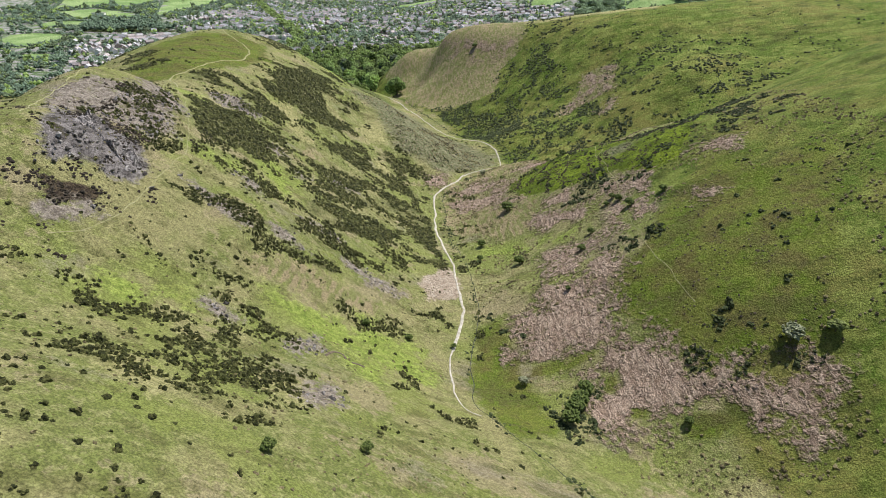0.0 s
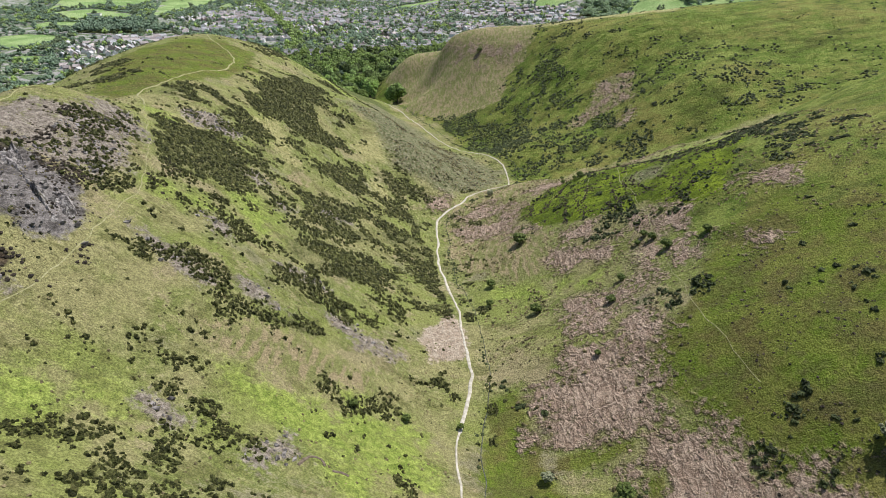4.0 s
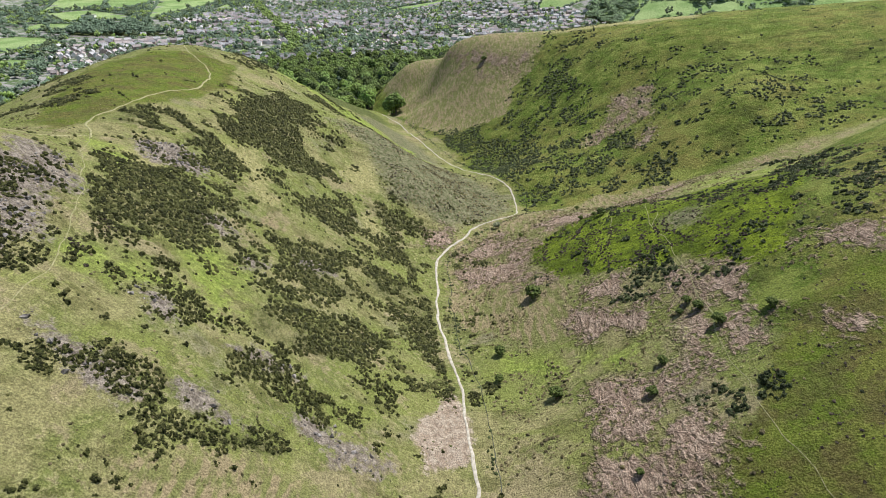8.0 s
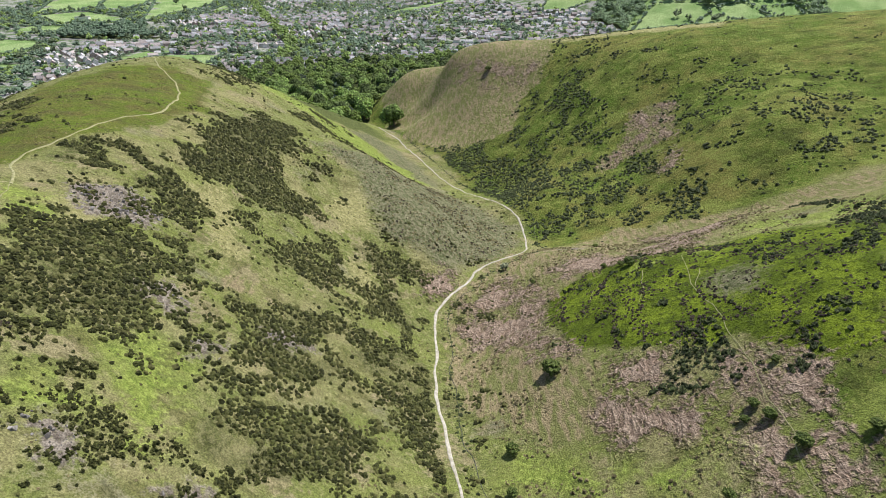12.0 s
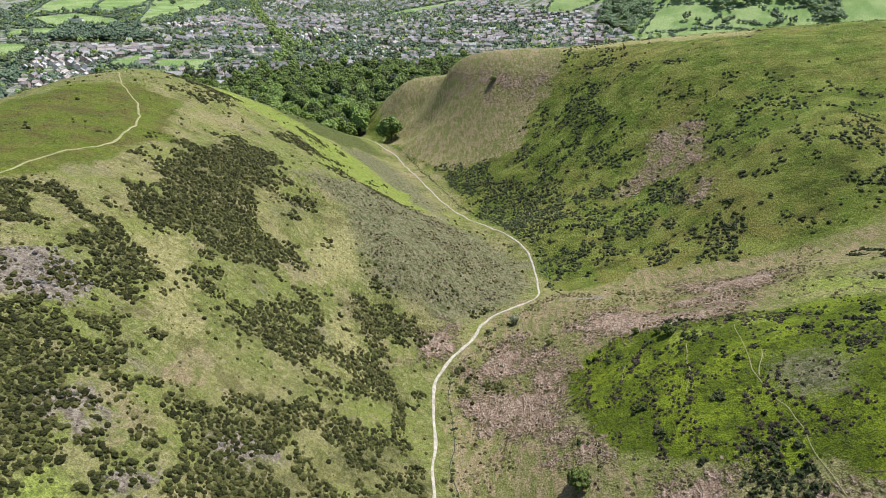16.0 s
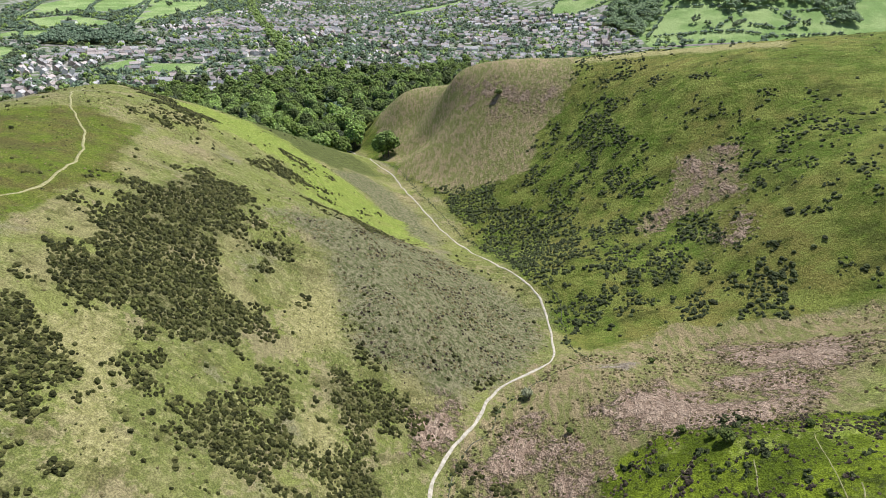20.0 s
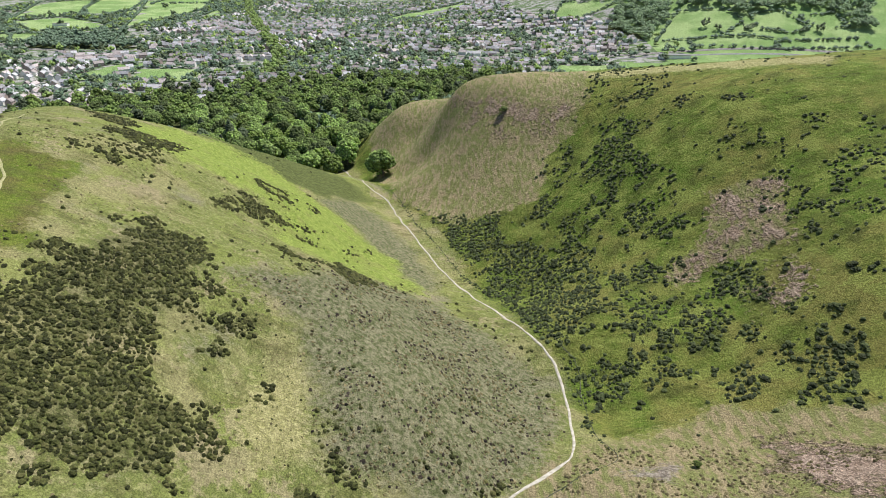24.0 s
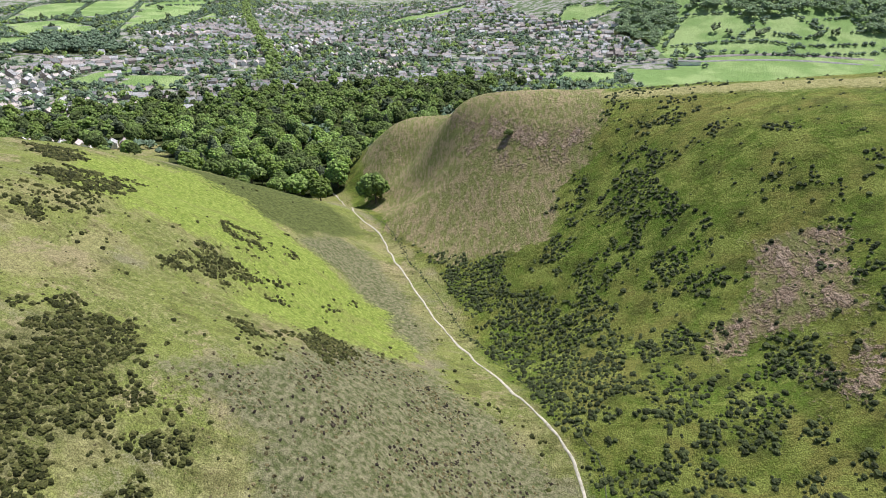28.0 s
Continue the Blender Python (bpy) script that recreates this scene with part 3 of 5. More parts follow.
patch("tan", (-4, 277), (24, 262), (38, 236), (36, 216), (20, 217), (-1, 244))
patch("lush", (13, 223), (29, 210), (52, 199), (52, 190), (11, 208))
patch("bracken", (42, 235), (51, 233), (47, 228), (41, 228))
patch("bracken", (40, 227), (46, 223), (43, 212), (37, 212))
patch("bracken", (48, 221), (52, 217), (47, 213))
patch("bracken", (58, 217), (66, 220), (72, 212), (67, 204), (61, 211), (57, 209))
patch("bracken", (55, 194), (59, 191), (56, 186), (52, 189))
patch("bracken", (65, 194), (67, 189), (63, 183), (61, 185))
patch("scrub", (49, 229), (58, 229), (61, 221), (54, 221), (49, 224))
patch("scrub", (71, 220), (75, 214), (72, 214))
patch("scrub", (41, 262), (52, 287), (40, 247))
patch("gorse", (-95, 323), (-94, 355), (-90, 379), (-75, 379), (-65, 360), (-65, 345), (-70, 329), (-64, 325), (-55, 324), (-52, 313), (-55, 303), (-64, 298), (-71, 295), (-76, 300), (-82, 295), (-95, 295), (-95, 309), (-90, 313))
patch("gorse", (-59, 348), (-54, 346), (-58, 336), (-61, 326), (-61, 336))
patch("gorse", (-96, 286), (-89, 293), (-82, 286), (-77, 277), (-76, 268), (-79, 263), (-82, 256), (-87, 259), (-86, 269), (-92, 276))
patch("thin", (-89, 256), (-82, 259), (-80, 254), (-82, 249), (-86, 250))
patch("gorse", (-71, 285), (-67, 293), (-61, 290), (-62, 280), (-67, 279))
patch("gorse", (-61, 281), (-55, 291), (-48, 290), (-41, 284), (-39, 279), (-46, 273), (-54, 268), (-58, 273))
patch("gorse", (-49, 303), (-42, 304), (-43, 295), (-47, 294))
patch("gorse", (-47, 260), (-42, 267), (-37, 269), (-38, 263), (-44, 255))
patch("gorse", (-43, 309), (-37, 312), (-27, 310), (-13, 313), (-16, 307), (-25, 304), (-20, 295), (-28, 293), (-35, 302))
patch("gorse", (-31, 287), (-24, 288), (-14, 283), (-11, 275), (-13, 264), (-17, 265), (-24, 275), (-30, 280))
patch("gorse", (-33, 261), (-26, 269), (-20, 261), (-13, 260), (-9, 257), (-30, 246), (-33, 251))
patch("gorse", (-39, 258), (-33, 257), (-31, 247), (-35, 245), (-38, 252))
patch("gorse", (-76, 252), (-73, 259), (-67, 257), (-67, 249), (-71, 244))
patch("thin", (-71, 238), (-65, 242), (-61, 237), (-65, 233))
patch("gorse", (-56, 244), (-52, 248), (-46, 242), (-44, 237), (-57, 228), (-57, 234), (-53, 238))
patch("stone", (-72, 229), (-69, 231), (-64, 229), (-64, 225), (-68, 224))
patch("stone", (-49, 235), (-44, 239), (-44, 237), (-48, 234))
patch("bracken", (-14, 307), (-5, 314), (-5, 304), (-12, 298))
patch("tan", (-64, 248), (-57, 256), (-55, 250), (-61, 245))
patch("heath", (67, 259), (77, 257), (78, 249), (73, 241), (66, 246))
patch("bilberry", (30, 285), (38, 290), (49, 287), (66, 280), (86, 262), (67, 230), (32, 247), (30, 256), (27, 269))
patch("scrub", (76, 275), (87, 265), (83, 259), (74, 268))
patch("tan", (1, 309), (31, 303), (34, 287), (25, 266), (31, 247), (-2, 259), (-4, 287))
patch("bracken", (37, 309), (52, 316), (62, 302), (73, 287), (63, 283), (44, 294), (37, 301))
patch("bracken", (78, 342), (100, 325), (106, 324), (91, 302), (78, 321), (74, 330))
patch("bracken", (69, 317), (81, 311), (84, 301), (76, 292), (68, 306))
patch("tan", (32, 348), (54, 352), (81, 344), (110, 329), (77, 280), (40, 289), (24, 299), (9, 313), (23, 328), (30, 335))
patch("lush", (48, 284), (76, 279), (71, 272), (43, 284))
patch("dense", (-12, 511), (19, 493), (23, 468), (4, 464), (-5, 478), (-11, 496))
patch("dense", (1, 465), (36, 463), (55, 424), (52, 399), (30, 409), (16, 434))
patch("scrub", (56, 503), (78, 495), (93, 468), (86, 457), (71, 451), (62, 470), (49, 487))
patch("scrub", (40, 398), (60, 398), (79, 392), (67, 381), (46, 385))
patch("scrub", (76, 394), (95, 384), (112, 361), (124, 351), (110, 340), (90, 347), (71, 363), (63, 380))
patch("thin2", (67, 454), (78, 452), (82, 437), (66, 436))
patch("scrub", (42, 368), (55, 369), (65, 360), (39, 362))
patch("scrub", (89, 411), (100, 401), (96, 394), (88, 402))
patch("scrub", (124, 384), (135, 379), (133, 375), (124, 380))
patch("scrub", (23, 475), (40, 474), (51, 485), (42, 500), (30, 488))
patch("thin2", (79, 533), (120, 476), (140, 475), (134, 465), (119, 465), (81, 509))
patch("tan", (-41, 543), (-20, 611), (11, 581), (52, 547), (58, 524), (43, 518), (36, 492), (16, 496), (-12, 520))
patch("dry", (-7, 596), (27, 561), (54, 540), (56, 527), (26, 540), (4, 562))
patch("dry", (95, 447), (106, 446), (116, 438), (109, 410), (95, 414), (84, 416), (73, 406), (74, 420), (89, 429))
patch("bracken", (101, 403), (108, 394), (102, 387), (94, 386), (95, 395))
patch("heath", (-64, 368), (-49, 379), (-33, 423), (-9, 420), (14, 398), (25, 381), (29, 358), (19, 337), (5, 323), (-6, 317), (-19, 319), (-31, 323), (-37, 340), (-45, 358))
patch("stone", (38, 331), (53, 334), (48, 325))
patch("gorse", (-82, 412), (-80, 433), (-73, 437), (-67, 425), (-73, 417), (-80, 411))
patch("gorse", (-47, 399), (-44, 419), (-32, 415), (-37, 396))
patch("thin", (-32, 415), (-23, 430), (-24, 419), (-30, 409))
patch("thin", (-57, 393), (-49, 396), (-47, 385), (-53, 387))
patch("gorse", (-149, 465), (-147, 478), (-138, 467), (-139, 457))
patch("lush", (-140, 476), (-121, 483), (-100, 484), (-83, 484), (-67, 485), (-51, 475), (-30, 454), (-15, 429), (-27, 426), (-41, 423), (-52, 411), (-65, 412), (-71, 442), (-83, 446), (-97, 449), (-125, 464))
patch("dark", (-135, 509), (-118, 538), (-138, 660), (-77, 559), (-62, 549), (-52, 537), (-66, 499), (-80, 497), (-95, 499), (-108, 498))
patch("heath", (-72, 487), (-59, 516), (-44, 516), (-24, 481), (-11, 456), (-10, 437), (-20, 434), (-36, 461), (-52, 479))
patch("dense", (18, 441), (40, 444), (46, 423), (33, 403), (22, 418))
patch("thin2", (37, 397), (51, 395), (48, 384), (37, 386))
patch("scrub", (64, 379), (78, 384), (87, 384), (86, 374), (74, 373))
patch("scrub", (69, 369), (83, 372), (102, 373), (98, 363), (84, 362), (70, 361))
patch("tan", (-44, 560), (-58, 600), (-66, 640), (-60, 690), (-20, 725), (40, 715), (60, 640), (70, 570), (62, 535), (45, 525), (20, 500), (-5, 500), (-28, 530))
patch("bracken", (19, 295), (30, 288), (28, 276), (19, 282))
patch("bracken", (4, 287), (17, 289), (17, 281), (5, 279))
patch("bracken", (9, 303), (29, 302), (30, 297), (11, 297))
patch("bracken", (25, 268), (30, 255), (31, 247), (24, 250))
patch("bracken", (12, 274), (24, 271), (24, 264), (14, 266))
patch("bracken", (2, 297), (19, 310), (21, 300), (6, 290))
patch("bracken", (6, 280), (27, 287), (27, 272), (9, 272))
patch("thin", (-40, 212), (-29, 227), (-17, 208), (-13, 188), (-21, 187), (-31, 196))
patch("thin", (-69, 279), (-55, 289), (-43, 266), (-53, 259))
patch("gorse", (-53, 245), (-43, 266), (-32, 249), (-38, 237), (-47, 237))
patch("thin", (-83, 205), (-79, 207), (-75, 199), (-77, 195))
patch("thin", (-34, 148), (-23, 148), (-24, 135), (-29, 133))
patch("thin", (-52, 262), (-36, 276), (-29, 266), (-40, 252))
patch("thin", (-84, 283), (-81, 283), (-74, 272), (-78, 272))
patch("gorse", (-93, 317), (-89, 333), (-84, 363), (-73, 374), (-66, 373), (-67, 344), (-70, 329), (-82, 322))
patch("gorse", (-60, 350), (-56, 352), (-55, 344), (-55, 336), (-59, 332), (-61, 335), (-59, 341))
patch("thin", (-74, 339), (-68, 348), (-64, 344), (-70, 335))
patch("thin", (-80, 335), (-77, 340), (-72, 330), (-73, 322))
patch("rock", (-99, 160), (-98, 168), (-92, 166), (-85, 165), (-79, 154), (-77, 144), (-81, 140), (-86, 143), (-88, 136), (-91, 134), (-97, 146), (-104, 162))
patch("stone", (-104, 156), (-117, 184), (-112, 194), (-99, 189), (-90, 174), (-85, 164), (-93, 169), (-102, 164))
patch("stone", (-110, 196), (-102, 205), (-93, 206), (-83, 180), (-85, 169), (-92, 174), (-101, 184))
patch("stone", (-105, 199), (-107, 214), (-99, 221), (-90, 210), (-90, 191), (-94, 181))
patch("thin", (-100, 167), (-96, 175), (-87, 178), (-80, 175), (-86, 166), (-95, 164))
patch("thin", (-103, 197), (-97, 215), (-89, 207), (-91, 192), (-97, 187))
patch("thin", (-101, 192), (-96, 207), (-85, 191), (-85, 179), (-93, 182))
patch("pale", (18, 596), (41, 580), (169, 517), (159, 500), (116, 523), (65, 553), (50, 559), (23, 571))
patch("pale", (91, 299), (125, 281), (116, 268), (88, 286))
patch("pale", (37, 348), (73, 358), (105, 347), (91, 311), (71, 347), (41, 317))
patch("pale", (-103, 247), (-95, 257), (-84, 242), (-88, 234))
patch("pale", (-82, 292), (-77, 299), (-67, 276), (-60, 264), (-65, 257), (-73, 269))
patch("pale", (-40, 295), (-33, 301), (-27, 287), (-22, 276), (-29, 275), (-36, 284))
patch("pale", (-87, 287), (-80, 292), (-72, 293), (-70, 285), (-72, 270), (-78, 277))
patch("pale", (-52, 332), (-40, 348), (-33, 322), (-44, 311))
patch("lush", (-143, 476), (-134, 495), (-119, 513), (-97, 508), (-63, 481), (-26, 456), (-34, 448), (-60, 454), (-83, 441), (-101, 433), (-118, 433))
patch("thin", (-59, 69), (-52, 72), (-44, 73), (-38, 65), (-38, 55), (-41, 48), (-45, 48))
patch("thin", (-38, 61), (-30, 65), (-28, 56), (-33, 53))
patch("thin", (-61, 93), (-52, 104), (-32, 105), (-24, 90), (-34, 81), (-48, 82))
patch("wood", (-475, 850), (-419, 875), (-323, 950), (-245, 776), (-418, 769))
patch("field", (-174, 834), (-151, 864), (-122, 805), (-147, 797))
patch("field", (-71, 904), (-53, 919), (-51, 895), (-66, 885))
patch("scrub", (36, 403), (72, 396), (101, 388), (117, 370), (108, 350), (75, 356), (42, 369))
patch("dense", (13, 474), (55, 447), (53, 405), (29, 395), (16, 431))
patch("thin", (-84, 463), (-74, 478), (-66, 465), (-75, 447))
patch("thin", (-66, 441), (-57, 448), (-56, 434), (-62, 428))
patch("thin", (-49, 450), (-40, 457), (-41, 444), (-47, 439))
patch("thin", (-123, 410), (-129, 450), (-118, 471), (-102, 422), (-112, 406))
patch("pale", (-58, 84), (-52, 86), (-42, 81), (-41, 73), (-50, 74))
patch("pale", (-37, 95), (-24, 99), (-19, 95), (-27, 85))
patch("pale", (-54, 141), (-47, 150), (-36, 156), (-23, 156), (-23, 148), (-36, 144), (-49, 139))
patch("moor", (8, 155), (16, 158), (22, 141), (24, 126), (25, 111), (15, 106), (9, 120), (5, 135))
patch("field", (-1014, 1618), (-1162, 1963), (-1048, 2036), (-937, 1763))
patch("field", (-984, 1867), (-1046, 2076), (-946, 2140), (-868, 1883), (-870, 1693))
patch("field", (-698, 1493), (-920, 2084), (-771, 2186), (-705, 1953), (-709, 1657))
patch("field", (-997, 1593), (-943, 1706), (-784, 1609), (-738, 1504), (-865, 1469))
patch("field", (-886, 1435), (-796, 1432), (-774, 1364), (-823, 1345))
patch("field", (-544, 1040), (-533, 1142), (-487, 1144), (-480, 1041))
patch("field", (-453, 1025), (-474, 1117), (-381, 1118), (-373, 1070), (-373, 1035))
patch("field", (106, 1080), (152, 1187), (224, 1170), (210, 1107))
patch("field", (325, 1301), (395, 1427), (467, 1385), (481, 1332), (425, 1283), (383, 1286))
patch("field", (497, 1351), (551, 1361), (578, 1301), (539, 1282), (493, 1301))
patch("field", (571, 1339), (640, 1350), (642, 1304), (592, 1301))
patch("field", (375, 1290), (474, 1274), (528, 1254), (483, 1227), (371, 1249))
patch("field", (501, 1253), (641, 1271), (652, 1245), (498, 1224))
patch("field", (-226, 1650), (-148, 1904), (13, 2072), (-3, 1896), (-132, 1724))
patch("field", (194, 1607), (225, 1709), (334, 1601), (253, 1576))
patch("field", (-173, 832), (-163, 848), (-132, 786), (-140, 785))
patch("field", (-72, 924), (-54, 939), (-52, 911))
patch("field", (-877, 2010), (-883, 2169), (-762, 2233), (-740, 2104))
patch("field", (-651, 1732), (-673, 1969), (-600, 1829))
patch("field", (-872, 1216), (-826, 1249), (-764, 1238), (-711, 1185), (-733, 1098), (-777, 1074))
patch("field", (-727, 1026), (-651, 1042), (-622, 999), (-683, 986))
patch("field", (-918, 1418), (-822, 1451), (-755, 1338), (-848, 1312))
patch("wood", (-305, 868), (-277, 992), (-184, 1012), (-88, 1052), (16, 1095), (46, 1077), (-12, 928), (-86, 748), (-76, 660), (-76, 622), (-100, 612), (-125, 622), (-167, 660), (-213, 673))
patch("wood", (278, 1470), (338, 1617), (408, 1512), (378, 1414), (317, 1306))
patch("wood", (401, 1448), (430, 1485), (737, 1419), (673, 1287), (647, 1304), (642, 1355), (553, 1365), (481, 1344), (469, 1392))
patch("wood", (-837, 1412), (-646, 1396), (-555, 1278), (-738, 1266))


# meadows and allotments on the plain behind the far hill
patch("field", (235, 1092), (420, 1075), (430, 1180), (240, 1188))
patch("field", (435, 1074), (640, 1068), (650, 1172), (445, 1180))
patch("field", (250, 985), (520, 960), (520, 1055), (255, 1072))
patch("field", (540, 960), (800, 940), (800, 1050), (545, 1060))
patch("field", (660, 1068), (900, 1050), (900, 1160), (668, 1170))


def inside(xy, corners, soft):
    """1 well inside the outline, 0 well outside, 0.5 on it."""
    out = np.zeros(len(xy))
    low, high = corners.min(0) - soft, corners.max(0) + soft
    near = np.where(((xy > low) & (xy < high)).all(1))[0]
    if not len(near):
        return out
    q = xy[near]
    far, odd = np.full(len(q), 1e9), np.zeros(len(q), bool)
    for a, b in zip(corners, np.roll(corners, -1, 0)):
        ab = b - a
        s = np.clip(((q - a) @ ab) / max(ab @ ab, 1e-9), 0, 1)
        far = np.minimum(far, np.linalg.norm(q - a - s[:, None] * ab, axis=1))
        cross = (a[1] > q[:, 1]) != (b[1] > q[:, 1])
        at = a[0] + (q[:, 1] - a[1]) / (ab[1] if abs(ab[1]) > 1e-9 else 1e-9) * ab[0]
        odd ^= cross & (q[:, 0] < at)
    out[near] = np.clip(0.5 + np.where(odd, far, -far) / (2 * soft), 0, 1)
    return out


SOFT = {"glade": 2.5, "field": 2.0, "wood": 6.0, "rock": 5.0, "stone": 4.0, "bare": 3.0, "gorse": 4.5, "thin": 5.0, "thin2": 4.0, "dense": 4.0, "scrub": 5.0, "heath": 7.0, "moor": 8.0, "tan": 7.0, "dry": 7.0, "lush": 8.0, "pale": 7.0, "dark": 8.0, "bracken": 8.0, "bilberry": 4.0, "heather": 4.0}


def cover(kind, xy):
    out = np.zeros(len(xy))
    for name, corners in PATCHES:
        if name == kind:
            out = np.maximum(out, inside(xy, corners, SOFT.get(kind, 4.0)))
    return out


def height(xy):
    """The land with its small relief: tussocks, terracettes, and broken rock."""
    xy = np.asarray(xy, float)
    z = smooth_height(xy)
    hill = np.clip((720 - xy[:, 1]) / 80, 0, 1)
    z = z + hill * (1.6 * (rough_noise(xy, 26, 1) - 0.5) + 0.9 * (rough_noise(xy, 6, 4, 2) - 0.5))
    stone = cover("stone", xy)
    return z + stone * 1.6 * (rough_noise(xy, 3.0, 17, 2) - 0.35)


def dress(name, verts, faces, material, parent=None, smooth=False):
    """A mesh object out of arrays; faces all have the same number of corners."""
    verts, faces = np.asarray(verts, np.float32), np.asarray(faces, np.int32)
    mesh = bpy.data.meshes.new(name)
    mesh.vertices.add(len(verts))
    mesh.vertices.foreach_set("co", verts.ravel())
    sides = faces.shape[1]
    mesh.loops.add(faces.size)
    mesh.loops.foreach_set("vertex_index", faces.ravel())
    mesh.polygons.add(len(faces))
    mesh.polygons.foreach_set("loop_start", np.arange(0, faces.size, sides, dtype=np.int32))
    mesh.polygons.foreach_set("loop_total", np.full(len(faces), sides, np.int32))
    mesh.polygons.foreach_set("use_smooth", np.full(len(faces), smooth))
    mesh.update(calc_edges=True)
    mesh.materials.append(material)
    ob = new(name, mesh)
    if parent:
        ob.parent = parent
    return ob


# ---- the ground: one sheet to the horizon, finest in the valley ----
def steps(low, high, fine, far_low, far_high, growth=1.12):
    line = list(np.arange(low, high + fine / 2, fine))
    step = fine
    while line[-1] < far_high:
        step = min(step * growth, 90)
        line.append(line[-1] + step)
    step = fine
    while line[0] > far_low:
        step = min(step * growth, 90)
        line.insert(0, line[0] - step)
    return np.array(line)


gx = steps(-170, 190, 1.5, -3800, 3800, 1.07)
gy = steps(45, 560, 1.5, -1500, 4500, 1.035)
grid = np.stack(np.meshgrid(gx, gy), -1).reshape(-1, 2)
gz = height(grid)
nx, ny = len(gx), len(gy)
corner = (np.arange(ny - 1)[:, None] * nx + np.arange(nx - 1)[None]).ravel()
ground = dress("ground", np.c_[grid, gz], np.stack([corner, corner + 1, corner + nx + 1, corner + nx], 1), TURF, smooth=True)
tagged(ground, "grassy valley floor and hillsides with bracken and heath", "ground", kind="structure")


def town_mask(xy):
    on = np.clip((xy[:, 1] - 800) / 20, 0, 1) * np.clip((330 - xy[:, 0]) / 20, 0, 1)
    for name in ("field", "wood"):
        on = on * (1 - cover(name, xy))
    return on


def east_mask(xy):
    brook = np.interp(xy[:, 1], [60, 165, 300, 345, 385, 450, 500, 570, 650], [36, 4, 4, 30, 26, -2, -18, -62, -90])
    return np.clip(0.5 + (xy[:, 0] - brook - 6) / 24, 0, 1)


masks = {kind: cover(kind, grid) for kind in ("tan", "lush", "moor", "bilberry", "heath", "dark", "bracken", "dry", "bare", "pale", "gorse", "thin", "heather", "stone", "rock", "wood", "field")}
masks["town"], masks["east"] = town_mask(grid), east_mask(grid) * np.maximum(np.clip((grid[:, 1] - 332) / 26, 0, 1), np.clip((grid[:, 0] - 62 + 60 * (rough_noise(grid, 45, 161, 3) - 0.5)) / 22, 0, 1) * np.clip((292 - grid[:, 1]) / 14, 0, 1))
dry = masks.pop("dry")
masks["tan"], masks["bracken"] = np.maximum(masks["tan"], dry), np.maximum(masks["bracken"], 0.62 * dry)
masks["gorse"] = np.maximum(masks["gorse"], 0.7 * masks.pop("thin"))
masks["lush"] = masks["lush"] * np.where(grid[:, 1] < 330, 0.62, 1.0)
glade = cover("glade", grid)
masks["bracken"] = masks["bracken"] * np.where(grid[:, 1] > 345, 0.74, 1.0) * (1 - glade)
masks["moor"] = np.maximum(masks["moor"], glade)
masks["field"] = np.maximum(masks["field"], np.clip((grid[:, 1] - 880) / 30, 0, 1) * np.clip((grid[:, 0] - 300) / 30, 0, 1))
for kind, values in masks.items():
    ground.data.attributes.new(kind, "FLOAT", "POINT").data.foreach_set("value", values.astype(np.float32))


# ---- shared builders ----
def ico_ball():
    """The twelve corners and twenty faces of a small ball."""
    bm = bmesh.new()
    bmesh.ops.create_icosphere(bm, subdivisions=1, radius=1.0)
    v = np.array([x.co[:] for x in bm.verts])
    f = np.array([[x.index for x in face.verts] for face in bm.faces])
    bm.free()
    return v, f


BALL_V, BALL_F = ico_ball()
OCTA_V = np.array([(1, 0, 0), (0, 1, 0), (-1, 0, 0), (0, -1, 0), (0, 0, 1), (0, 0, -1)], float)
OCTA_F = np.array([(0, 1, 4), (1, 2, 4), (2, 3, 4), (3, 0, 4), (1, 0, 5), (2, 1, 5), (3, 2, 5), (0, 3, 5)])
rng = np.random.RandomState(11)


def dome(sides=6, jag=0.28, seed=0):
    """A lumpy low bush: two rings and a top, sunk a little into the soil."""
    r = np.random.RandomState(seed)
    v = [(0, 0, 1.0 + jag * (r.rand() - 0.5))]
    for radius, level in ((0.68, 0.72), (1.0, 0.28), (0.8, -0.35)):
        for k in range(sides):
            a = 2 * math.pi * (k + 0.5 * (level == 0.28)) / sides + 0.25 * (r.rand() - 0.5)
            q = radius * (1 + jag * 1.6 * (r.rand() - 0.5))
            v.append((q * math.cos(a), q * math.sin(a), level * (1 + jag * 1.5 * (r.rand() - 0.5))))
    f = [(0, 1 + k, 1 + (k + 1) % sides) for k in range(sides)]
    for ring in (0, 1):
        for k in range(sides):
            a, b = 1 + ring * sides + k, 1 + ring * sides + (k + 1) % sides
            c, d = a + sides, b + sides
            f += [(a, c, d), (a, d, b)]
    return np.array(v), np.array(f)


DOMES = [dome(6, 0.34, s) for s in range(10)]
TUFTS = [dome(4, 0.5, 40 + s) for s in range(6)]


def lobed(seed):
    """A bush of four or five lobes grown into each other."""
    r = np.random.RandomState(seed)
    vs, fs, at = [], [], 0
    for k in range(4 + seed % 2):
        v, f = dome(5, 0.5, 200 + 9 * seed + k)
        a, d = 2.4 * k + r.rand(), (0.0 if k == 0 else 0.45 + 0.25 * r.rand())
        v = v * (0.42 + 0.22 * r.rand(), 0.42 + 0.22 * r.rand(), 0.55 + 0.45 * r.rand())
        vs.append(v + (d * math.cos(a), d * math.sin(a), 0.0))
        fs.append(f + at)
        at += len(v)
    return np.concatenate(vs), np.concatenate(fs)


